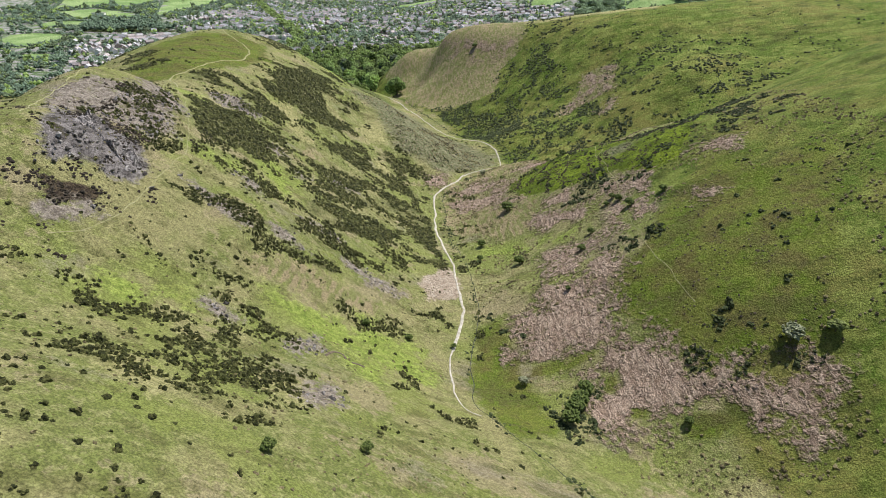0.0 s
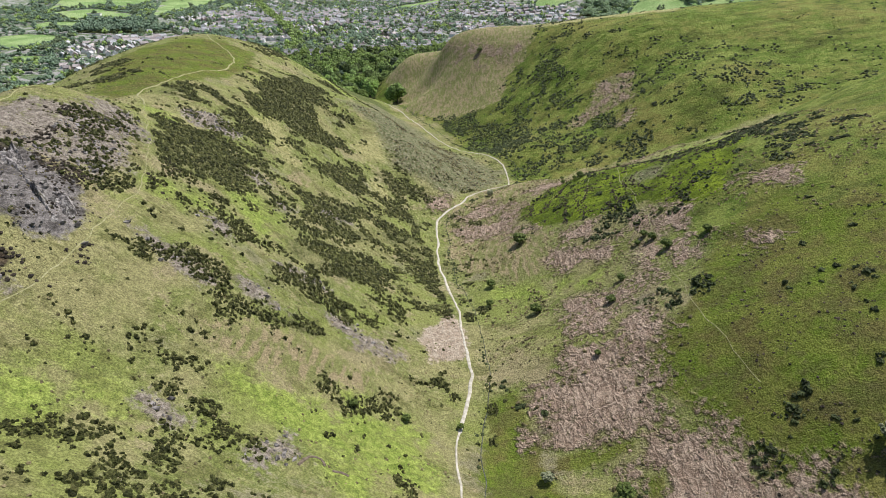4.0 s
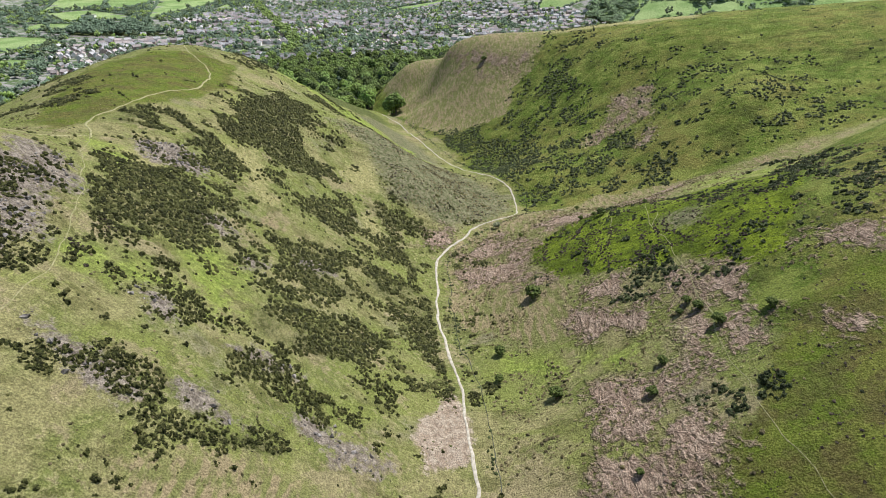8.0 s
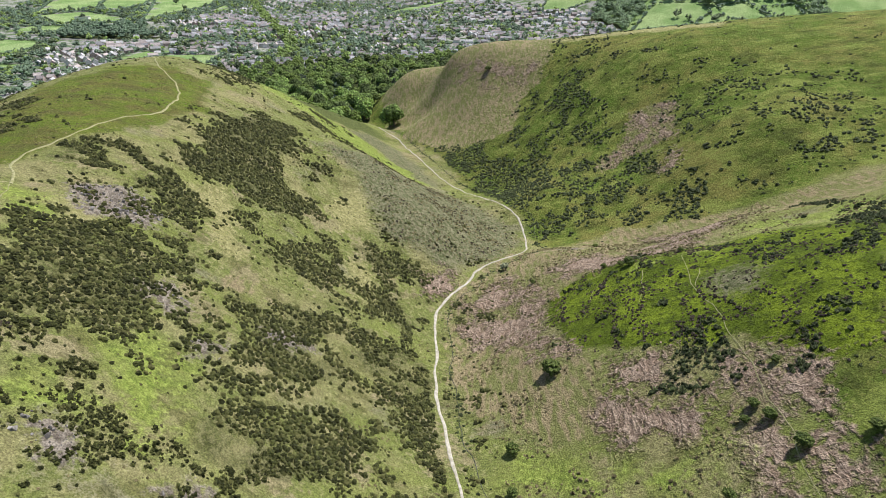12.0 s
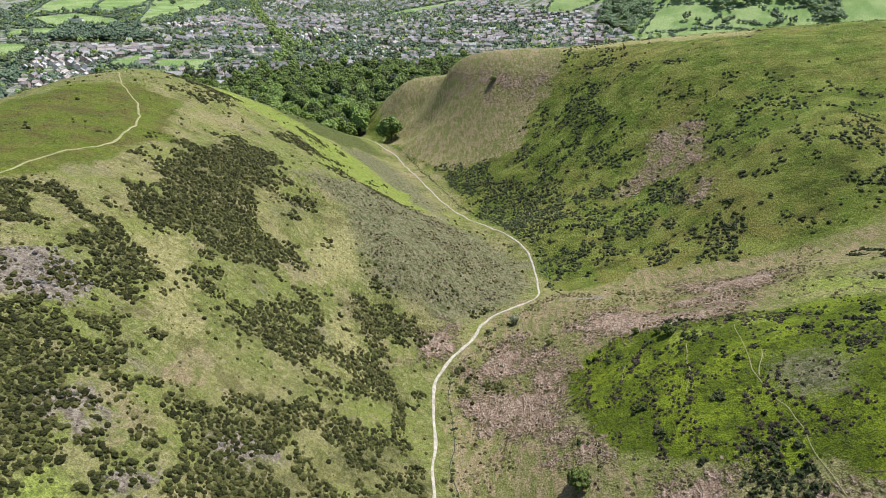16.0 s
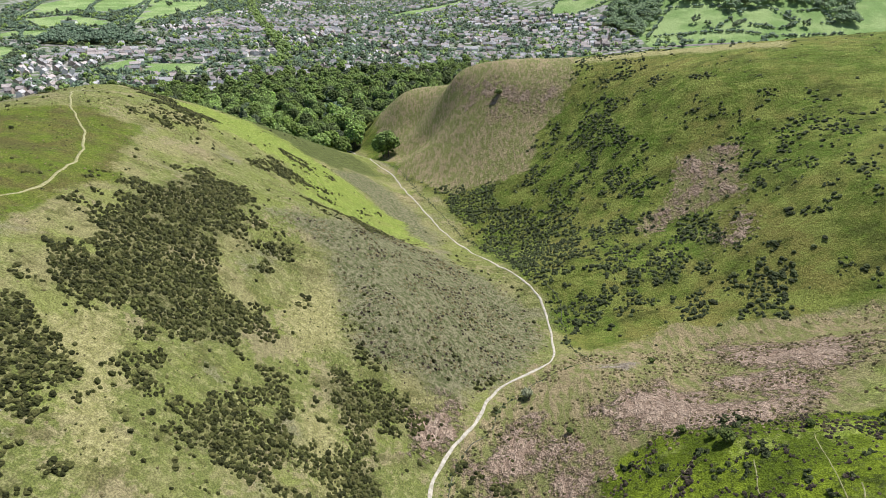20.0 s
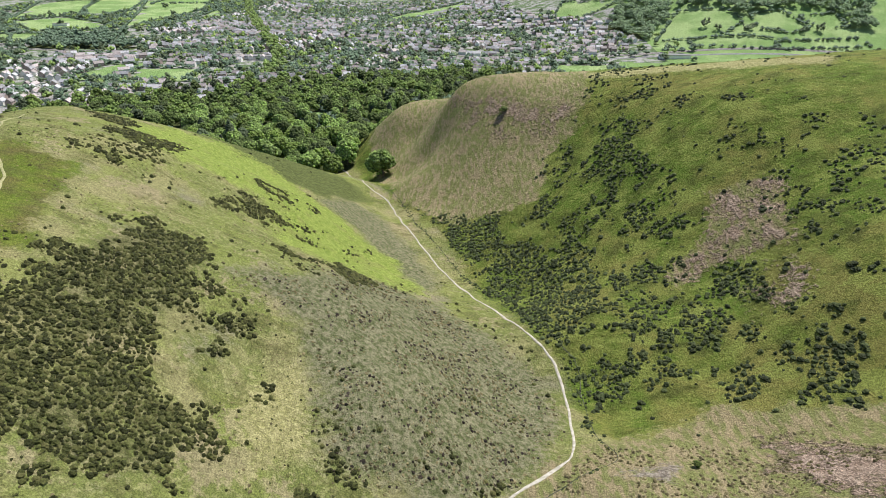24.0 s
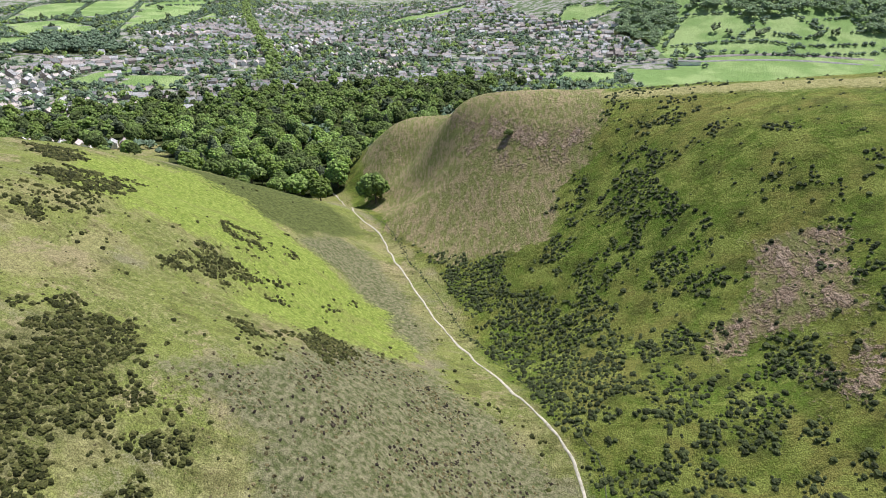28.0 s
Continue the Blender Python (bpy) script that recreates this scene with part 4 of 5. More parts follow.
LOBED = [lobed(s) for s in range(12)]


def strew(places, sizes, kinds):
    """Arrays of one joined mesh: a copy of one of the kinds at every place, turned and scaled (rows of wide, deep, high)."""
    places, sizes = np.asarray(places, float), np.asarray(sizes, float)
    vs, fs, at = [], [], 0
    pick = rng.randint(0, len(kinds), len(places))
    turn = rng.rand(len(places)) * 2 * math.pi
    for k, (v, f) in enumerate(kinds):
        who = np.where(pick == k)[0]
        if not len(who):
            continue
        c, s = np.cos(turn[who])[:, None], np.sin(turn[who])[:, None]
        x, y, z = v[None, :, 0] * sizes[who, 0, None], v[None, :, 1] * sizes[who, 1, None], v[None, :, 2] * sizes[who, 2, None]
        out = np.stack([x * c - y * s, x * s + y * c, z], -1) + places[who][:, None]
        vs.append(out.reshape(-1, 3))
        fs.append((f[None] + (np.arange(len(who)) * len(v))[:, None, None] + at).reshape(-1, 3))
        at += len(who) * len(v)
    return np.concatenate(vs), np.concatenate(fs)


def stuff(name, arrays, material, label, category):
    return tagged(dress(name, *arrays, material), label, category, kind="stuff")


def part(name, verts, faces, material, parent, label=""):
    return tagged(dress(name, verts, faces, material, parent), label)


def near_line(xy, line, reach):
    line = np.asarray(line, float)
    d = np.full(len(xy), 1e9)
    for a, b in zip(line[:-1], line[1:]):
        ab = b - a
        s = np.clip(((xy - a) @ ab) / max(ab @ ab, 1e-9), 0, 1)
        d = np.minimum(d, np.linalg.norm(xy - a - s[:, None] * ab, axis=1))
    return d < reach


def smooth_line(points, step=1.5):
    """A curve through the points, cut into even steps."""
    p = np.asarray(points, float)
    p = np.vstack([2 * p[0] - p[1], p, 2 * p[-1] - p[-2]])
    out = []
    for k in range(1, len(p) - 2):
        n = max(2, int(np.linalg.norm(p[k + 1] - p[k]) / step))
        for u in np.arange(n) / n:
            a, b, c, d = p[k - 1:k + 3]
            out.append(0.5 * (2 * b + (c - a) * u + (2 * a - 5 * b + 4 * c - d) * u * u + (3 * b - a - 3 * c + d) * u ** 3))
    out.append(p[-2])
    return np.array(out)


def ribbon(name, points, width, lift, material, label, category, ragged=0.35, parent=None, wander=0.0):
    """A trodden strip that lies on the ground, with uneven edges."""
    line = smooth_line(points)
    way = np.gradient(line, axis=0)
    side = np.stack([-way[:, 1], way[:, 0]], 1)
    side /= np.linalg.norm(side, axis=1)[:, None] + 1e-9
    line = line + side * (wander * ((lattice(line, 9, 12) - 0.5) * 2 + (lattice(line, 3.5, 15) - 0.5)))[:, None]
    wide = width * (0.75 + ragged * lattice(line, 7, 3) + ragged * 0.6 * lattice(line, 2.2, 5))
    rows = [line + side * (wide * k)[:, None] for k in (-0.62, -0.5, -0.17, 0.17, 0.5, 0.62)]
    verts = np.concatenate([np.c_[r, height(r) + l] for r, l in zip(rows, (-0.35, lift, lift + 0.04, lift + 0.04, lift, -0.35))])
    n = len(line)
    faces = np.concatenate([np.stack([np.arange(n - 1) + k * n, np.arange(1, n) + k * n, np.arange(1, n) + (k + 1) * n, np.arange(n - 1) + (k + 1) * n], 1) for k in range(5)])[:, ::-1]
    ob = dress(name, verts, faces, material, parent, smooth=True)
    return tagged(ob, label, category, kind="structure")


# ---- paths and the brook ----
VALLEY_PATH = [(-100, 645), (-88, 628), (-74, 608), (-64, 580), (-58, 562), (-53, 553), (-47.5, 547.5), (-41, 538.5), (-32.8, 515), (-23.5, 494), (-16.6, 479), (-11, 465.5), (-5.5, 456), (-0.5, 446), (4, 440.5), (10.6, 428), (16.5, 415), (20.3, 407.5), (24, 401), (27.7, 394), (30.2, 385), (31.6, 375.5), (31.6, 365.3), (31, 354), (29, 344), (25.5, 338), (20, 333.5), (13, 328), (9.5, 324), (6, 317), (3.2, 311), (-0.4, 305), (-4, 299.5), (-7.4, 290), (-7.6, 282), (-6.8, 272), (-6.1, 262), (-6.4, 252), (-6.2, 245.5), (-5, 239), (-3.6, 230), (-2.5, 222), (-1.2, 215.5), (0, 208), (1.3, 202.5), (2, 196), (2.3, 188), (2.6, 181), (3.5, 174.5), (4.5, 169.5), (4.8, 164.5), (4.2, 158), (2.9, 151), (1.2, 144.7), (0.6, 139.7), (0.9, 133.5), (1.6, 126.3), (2.8, 119.2), (4.6, 114.3), (8, 113)]
CREST_PATH = [(-157, 436), (-150, 416), (-144, 405), (-137.8, 395), (-129, 383), (-121, 371), (-113.3, 355), (-109.3, 338), (-109, 327), (-112.4, 318.5), (-115.5, 305), (-117, 292), (-118.3, 284), (-120, 274), (-118, 263), (-110, 249)]
CRAG_PATH = [(-112, 250), (-115, 230), (-117, 215), (-116.4, 198), (-113, 184.6), (-114, 179.5), (-108.6, 163.5), (-104, 150)]
SIDE_PATH = [(-110, 248.6), (-104, 237), (-93, 215), (-87.4, 205.4), (-82.9, 193), (-80.5, 183.5), (-78.5, 178), (-77.2, 173), (-77.5, 168.8), (-76.4, 162), (-76, 155), (-75.3, 147), (-75.1, 137), (-76.6, 126.7), (-78.8, 119.6), (-82, 115.6)]
BROOK = [(-61.7, 596), (-49.1, 562), (-33.8, 537), (-24.0, 510), (-13.8, 490), (-3.1, 464), (10.3, 442), (16.5, 430), (24.0, 414), (31.6, 398), (36.8, 384), (36.6, 366), (37.1, 352), (40.1, 339), (25.4, 330), (12.1, 320), (7.2, 309), (0.0, 299), (-3.2, 288), (-1.7, 270), (-1.4, 252), (1.0, 239), (0.5, 229), (4.2, 213), (6.2, 203), (7.1, 193), (8.0, 178), (9.8, 165), (8.6, 155), (5.8, 141), (6.2, 130), (8.2, 118), (13.5, 109), (20, 99), (28, 87), (36, 70)]
ribbon("footpath", VALLEY_PATH[:-6], 0.52, 0.07, GRIT, "pale trodden grit footpath along the brook", "path", 0.95, wander=0.6)
ribbon("footpath", VALLEY_PATH[-7:], 0.34, 0.07, GRIT, "narrow stony footpath beside the upper brook", "path", 0.8, wander=0.6)
ribbon("footpath", CREST_PATH, 0.52, 0.06, WORN, "worn pale footpath over the grassy crest", "path", 0.6, wander=0.7)
ribbon("footpath", CRAG_PATH, 0.24, 0.06, WORN, "pale worn path over the rocky top", "path", 0.9, wander=1.2)
ribbon("footpath", SIDE_PATH, 0.13, 0.05, WORN, "narrow worn path across the slope", "path", 0.7, wander=0.8)
# sheep tracks and lines of bushes down the bilberry spur
SPUR_TRACKS = [
    [(69.2, 278), (66.5, 270), (64.7, 261), (63.4, 252), (63.1, 240), (63, 228), (62.8, 216), (61.7, 207), (61.5, 198), (60.3, 190), (59, 180), (59.2, 170), (60.2, 161.5), (61.5, 154), (62.8, 147), (64.7, 139.8)],
    [(48.0, 280.9), (43.5, 275.1), (39.7, 268.9)],
    [(55.9, 274.6), (53.3, 265.9), (50.9, 257.0)],
    [(67.7, 263.4), (63.9, 254.5)],
]
BUSH_LINES = [
    [(48.0, 280.9), (45.1, 275.6), (40.9, 270.8), (38.5, 267.1), (35.7, 263.9)],
    [(45.0, 264.2), (43.6, 254.7), (41.9, 246.1), (41.4, 240.1)],
    [(54.8, 270.6), (52.1, 258.6), (49.3, 252.3), (47.2, 249.5)],
    [(67.4, 256.2), (66.2, 250.6), (65.9, 245.3), (66.9, 241.0), (68.1, 235.3)],
    [(64.6, 253.6), (63.4, 247.7), (62.6, 241.3), (64.5, 234.6)],
    [(55.9, 243.6), (56.2, 237.6), (57.0, 233.4)],
    [(35.5, 283.7), (32.8, 270.7), (32.2, 264.5)],
    [(60.5, 252), (58.8, 245), (58.6, 238), (57.5, 228)],
]
for line in SPUR_TRACKS:
    ribbon("sheep_track", line, 0.11, 0.05, WORN, "faint pale sheep track through the bilberry", "track", 0.9, wander=0.9)
ribbon("brook", BROOK, 0.15, 0.02, WATER, "narrow stony brook in the valley floor", "brook", 0.9, wander=1.0)

for line in ([(-28.2, 116.5), (-26.9, 119.6), (-25, 120), (-24, 118.6)], [(-22.5, 117.9), (-21, 118.4), (-19.6, 118.2)]):
    ribbon("earth_bank", line, 0.5, 0.1, SOIL, "small slumped bank of bare dark earth", "bank", 0.7, wander=0.3)


# ---- gorse, heather and bracken litter over the slopes ----
def candidates(x0, x1, y0, y1, step):
    q = np.stack(np.meshgrid(np.arange(x0, x1, step), np.arange(y0, y1, step)), -1).reshape(-1, 2)
    return q + (rng.rand(len(q), 2) - 0.5) * step * 1.3


def clear_of_paths(q):
    bad = np.zeros(len(q), bool)
    for line, reach in ((VALLEY_PATH, 2.0), (CREST_PATH, 1.6), (CRAG_PATH, 1.4), (SIDE_PATH, 1.2), (SPUR_TRACKS[0], 0.9)):
        bad |= near_line(q, line, reach)
    return q[~bad]


def bushes(name, q, wide, low, material, label, category, kinds=DOMES):
    r = wide * (0.55 + 0.9 * rng.rand(len(q)) ** 1.6)
    z = height(q)
    sizes = np.c_[r * (0.8 + 0.4 * rng.rand(len(q))), r * (0.8 + 0.4 * rng.rand(len(q))), r * low * (0.8 + 0.5 * rng.rand(len(q)))]
    return stuff(name, strew(np.c_[q, z - 0.08], sizes, kinds), material, label, category)


cand = candidates(-215, 40, 46, 540, 0.74)
clump = 0.5 * rough_noise(cand * np.array([0.6, 1.0]), 13, 21, 4) + 0.5 * rough_noise(cand, 4.2, 24, 3)
thin = cover("thin", cand)
dense = np.maximum.reduce([cover("gorse", cand), 0.42 * thin, 0.5 * cover("scrub", cand)]) * (1 - cover("rock", cand))
east = east_mask(cand)
chance = np.clip((dense * 0.92 - 0.50 + (clump - 0.5) * 3.9) * 7.0, 0, 0.98) * (dense > 0.02)
open_ground = np.maximum.reduce([0.8 * cover("lush", cand), cover("stone", cand), cover("rock", cand), cover("heath", cand) * 0.9, cover("moor", cand) * 0.9])
region = np.clip((rough_noise(cand, 24, 31, 2) - 0.42) * 5, 0, 1) * np.clip((400 - cand[:, 1]) / 60, 0.10, 1)
chance = np.maximum(chance, thin * np.clip((clump - 0.40) * 2.0, 0.03, 0.34) * (1 - cover("rock", cand)))
stray = np.maximum(np.clip((clump - 0.57) * 14, 0, 0.85) * region, 0.006 * (cand[:, 1] < 440)) * (1 - open_ground)
keep = cand[(rng.rand(len(cand)) < np.maximum(chance, stray)) & (east < 0.62)]
keep = clear_of_paths(keep)
close = keep[:, 1] < 200
bushes("gorse", keep[close], 0.54, 1.0, GORSE, "dark olive gorse bushes scattered on the near slope", "gorse", LOBED)
bushes("gorse", keep[~close], 0.56, 1.05, GORSE, "dense dark gorse bushes on the steep grass slope", "gorse")

cand = candidates(-30, 380, 60, 560, 1.2)
clump = 0.5 * rough_noise(cand, 11, 51, 3) + 0.5 * rough_noise(cand, 4.0, 54, 3)
east = east_mask(cand)
scrub = cover("scrub", cand)
dense = np.maximum.reduce([cover("gorse", cand), 1.05 * cover("dense", cand), 0.42 * cover("thin2", cand), scrub * np.where(cand[:, 1] > 345, 0.56, 0.60)])
chance = np.clip((dense * 0.92 - 0.42 + (clump - 0.5) * 3.6) * 5.0, 0, 0.92) * (dense > 0.02)
far_side = np.clip((cand[:, 1] - 345) / 20, 0, 1)
stray = np.maximum(np.clip((clump - 0.505) * 8, 0, 0.8) * np.clip((rough_noise(cand, 40, 61, 2) - 0.20) * 4, 0, 1), 0.015) * far_side * np.clip((74 - smooth_height(cand)) / 18, 0.04, 1) * (1 - cover("tan", cand)) * (1 - 0.9 * cover("bracken", cand))
near_side = np.clip((clump - 0.58) * 5, 0.008, 0.5) * (1 - far_side) * np.maximum(cover("bilberry", cand) * 1.2, cover("moor", cand) * 0.35)
stray = np.maximum(stray, near_side)
keep = cand[(rng.rand(len(cand)) < np.maximum(chance, stray)) & (east > 0.55)]
keep = clear_of_paths(keep)
close = keep[:, 1] < 345
bushes("blackthorn_scrub", keep[close], 0.72, 0.9, THICKET, "dark thorn scrub on the moor beside the bracken", "scrub", LOBED)
bushes("blackthorn_scrub", keep[~close], 0.72, 0.9, THICKET, "dark thorn and gorse scrub on the green hillside", "scrub")
rows_of = [smooth_line(line, 0.4) for line in BUSH_LINES]
rows_of = np.concatenate([q + rng.randn(len(q), 2) * 0.45 for q in rows_of])
bushes("heather_rows", rows_of[rng.rand(len(rows_of)) < 0.8], 0.42, 0.9, HEATHER, "dark heather bushes in lines down the spur", "heather")
cand = candidates(25, 130, 150, 330, 0.7)
keep = cand[rng.rand(len(cand)) < np.clip(cover("bilberry", cand) * 1.3 - 0.3, 0, 1) * np.clip((rough_noise(cand, 3.2, 57, 2) - 0.54) * 4, 0.03, 0.7)]
bushes("spur_heather", clear_of_paths(keep), 0.36, 0.8, HEATHER, "small dark heather bushes in the bilberry", "heather")

cand = candidates(-115, -70, 105, 200, 0.6)
keep = cand[rng.rand(len(cand)) < np.clip((cover("heather", cand) - 0.42 + (rough_noise(cand, 5, 71, 3) - 0.5) * 2.6) * 2.4, 0, 0.8)]
bushes("heather", keep, 0.42, 0.7, HEATHER, "dark brown heather below the crag", "heather")

cand = candidates(-70, 45, 305, 430, 0.85)
grow = cover("heath", cand)
keep = cand[rng.rand(len(cand)) < np.clip(grow * 1.3 - 0.35, 0, 0.75) * np.clip((rough_noise(cand, 5, 81) - 0.34) * 3, 0.05, 1)]
strip = candidates(-130, 0, 425, 560, 1.0)
strip = strip[rng.rand(len(strip)) < np.clip(cover("moor", strip) * 1.3 - 0.3, 0, 0.5) * np.clip((rough_noise(strip, 6, 84) - 0.36) * 3, 0.05, 1)]
keep = np.concatenate([keep, strip])
half = rng.rand(len(keep)) < 0.32
bushes("heather_tufts", clear_of_paths(keep[half]), 0.42, 0.8, HEATHER, "low grey-brown heather tufts on the nose of the hill", "heather", TUFTS)
bushes("grass_tufts", clear_of_paths(keep[~half]), 0.40, 0.8, TUSSOCK, "bleached grass tufts between the heather", "grass", TUFTS)

cand = candidates(-10, 130, 80, 345, 1.0)
grow = np.maximum(cover("tan", cand), 0.75 * (east_mask(cand) > 0.5) * (1 - cover("moor", cand)) * (1 - cover("bilberry", cand)) * (1 - cover("bracken", cand)))
keep = cand[rng.rand(len(cand)) < np.clip(grow, 0, 1) * np.clip((rough_noise(cand, 8, 91) - 0.44) * 3.2, 0, 0.62)]
bushes("rush_tussocks", clear_of_paths(keep), 0.42, 0.95, TUSSOCK, "bleached rush tussocks on the damp valley side", "grass", TUFTS)

cand = candidates(20, 115, 78, 335, 0.95)
keep = cand[rng.rand(len(cand)) < np.clip(cover("bracken", cand) * (1 - cover("glade", cand)) * 1.2 - 0.3, 0, 0.8) * np.clip((rough_noise(cand, 4, 95) - 0.36) * 1.2, 0, 0.3)]
BRACKEN = foliage("dead bracken", (0.170, 0.115, 0.085), (0.400, 0.300, 0.240), 0.8, 0.25)
bushes("dead_bracken", clear_of_paths(keep), 0.5, 0.22, BRACKEN, "collapsed pinkish brown dead bracken", "bracken", TUFTS)

cand = candidates(35, 200, 60, 330, 1.15)
keep = cand[rng.rand(len(cand)) < np.clip(cover("moor", cand) * 1.2 - 0.2, 0, 1) * np.clip((rough_noise(cand, 6, 171, 3) - 0.44) * 3, 0.02, 0.6)]
bushes("moor_heather", clear_of_paths(keep), 0.30, 0.7, HEATHER, "small dark heather tufts over the green moor", "heather", TUFTS)
cand = candidates(-150, 5, 46, 420, 1.0)
keep = cand[rng.rand(len(cand)) < (1 - cover("gorse", cand)) * (1 - cover("heath", cand)) * np.clip((rough_noise(cand, 9, 175, 3) - 0.40) * 1.2, 0.02, 0.35)]
half = rng.rand(len(keep)) < 0.45
bushes("slope_tufts", clear_of_paths(keep[half]), 0.26, 0.8, GORSE, "small dark gorse seedlings in the slope turf", "gorse", TUFTS)
bushes("slope_grass", clear_of_paths(keep[~half]), 0.30, 0.8, TUSSOCK, "bleached grass tufts in the slope turf", "grass", TUFTS)

bank = smooth_line(BROOK, 0.8)
bank = np.concatenate([bank + rng.randn(len(bank), 2) * 1.1, bank + rng.randn(len(bank), 2) * 0.5])
bank = bank[(rng.rand(len(bank)) < np.clip((rough_noise(bank, 12, 151, 3) - 0.40) * 3, 0.08, 0.8)) & (bank[:, 1] < 540)]
bushes("brookside_scrub", clear_of_paths(bank), 0.42, 0.9, THICKET, "low dark scrub along the brook", "scrub")


# ---- rocks: the crag and the small outcrops ----
def boulder(seed):
    r = np.random.RandomState(seed)
    v = np.round(BALL_V * 1.6 + (r.rand(12, 3) - 0.5) * 0.7) / 1.6 * (0.75 + 0.5 * r.rand(12, 1))
    return v, BALL_F


BOULDERS = [boulder(s) for s in range(9)]
cx, cy = np.arange(-112, -66, 0.32), np.arange(118, 186, 0.32)
crag_xy = np.stack(np.meshgrid(cx, cy), -1).reshape(-1, 2)
grip = np.clip((cover("rock", crag_xy) + 0.7 * (rough_noise(crag_xy, 7, 131, 3) - 0.5) - 0.36) * 2.2, 0, 1)
across = crag_xy @ np.array([0.64, 0.77])
down = crag_xy @ np.array([0.77, -0.64])
warp = 2.2 * (rough_noise(crag_xy, 7, 135, 2) - 0.5)


def ridged(q, size, seed, octaves):
    """Sharp crests where the noise crosses its middle."""
    return 1 - np.minimum(np.abs(2 * rough_noise(q, size, seed, octaves) - 1), 0.55) * 1.6


# broken ribs that run down the face, cut across by ledges and joints
ribs = 3.0 * ridged(np.c_[across + warp, down * 0.22], 6.0, 133, 2) + 1.7 * ridged(np.c_[across - warp, down * 0.3], 2.6, 145, 2) + 0.8 * ridged(crag_xy, 1.5, 149, 2)
ledges = np.floor(rough_noise(np.c_[across * 0.35 + warp, down], 4.0, 137, 2) * 9 + 0.6 * lattice(crag_xy, 1.3, 141)) / 9
blocks = np.floor(lattice(crag_xy + warp[:, None], 1.7, 147) * 4) / 4
crag_z = smooth_height(crag_xy) - 3.2 + grip * (3.0 + 1.35 * (ribs - 3.0) + 2.8 * (ledges - 0.5) + 1.0 * (blocks - 0.5))
pull = (grip * 1.2 * (rough_noise(crag_xy, 2.2, 143, 2) - 0.5))[:, None] * np.array([[0.77, -0.64]])
nx_c, ny_c = len(cx), len(cy)
low = (np.arange(ny_c - 1)[:, None] * nx_c + np.arange(nx_c - 1)[None]).ravel()
quads = np.stack([low, low + 1, low + nx_c + 1, low + nx_c], 1)
quads = quads[(grip[quads] > 0.02).any(1)]
CRAG = Nodes("crag rock", 0.95)
crack = CRAG.noise(1.5, 6, rough=0.75)
lichen = CRAG.noise(5, 4)
crag_tone = CRAG.mix(CRAG.span(crack, 0.40, 0.58), (0.120, 0.108, 0.100), (0.470, 0.432, 0.405))
seam = CRAG.noise(3.2, 4, stretch=(1.0, 0.3, 0.35, 35), rough=0.6, skew=0.5)
crag_tone = CRAG.mix(CRAG.span(CRAG.math("ABSOLUTE", CRAG.math("SUBTRACT", seam, 0.5)), 0.0, 0.045, 0.9, 0.0), crag_tone, (0.070, 0.062, 0.058))
crag_tone = CRAG.mix(CRAG.span(lichen, 0.56, 0.64, 0.0, 0.6), crag_tone, (0.120, 0.108, 0.060))
CRAG.done(crag_tone, CRAG.math("ADD", crack, seam), 1.0)
tagged(dress("crag", np.c_[crag_xy + pull, crag_z], quads, CRAG.material), "steep grey rock crag with broken ribs", "crag", kind="structure")
cand = candidates(-125, -62, 112, 225, 0.7)
keep = cand[rng.rand(len(cand)) < np.clip(cover("rock", cand) * 1.3 - 0.25, 0, 1) * np.clip((rough_noise(cand, 7, 101) - 0.40) * 2.0, 0, 0.2)]
r = 0.2 + 0.7 * rng.rand(len(keep)) ** 3
stuff("crag_rocks", strew(np.c_[keep, height(keep) + 0.5], np.c_[r, r * 0.8, r * 0.7], BOULDERS), STONE, "broken grey boulders on the crag", "rocks")
keep = cand[rng.rand(len(cand)) < np.clip(cover("rock", cand) * 1.4 - 0.2, 0, 1) * np.clip((rough_noise(np.c_[cand @ np.array([0.64, 0.77]), 0.4 * (cand @ np.array([0.77, -0.64]))], 7, 103, 3) - 0.58) * 11, 0, 0.7)]
bushes("crag_heather", keep, 0.33, 0.7, HEATHER, "dark heather between the rocks of the crag", "heather")
cand = candidates(-100, 10, 50, 330, 0.8)
keep = cand[rng.rand(len(cand)) < np.clip(cover("stone", cand) * 1.4 - 0.4, 0, 1) * np.clip((rough_noise(cand, 5, 105) - 0.3) * 3, 0, 0.55)]
r = 0.14 + 0.6 * rng.rand(len(keep)) ** 3
stuff("scree", strew(np.c_[keep, height(keep)], np.c_[r, r * 0.8, r * 0.7], BOULDERS), STONE, "loose grey scree and small outcrops in the turf", "scree")


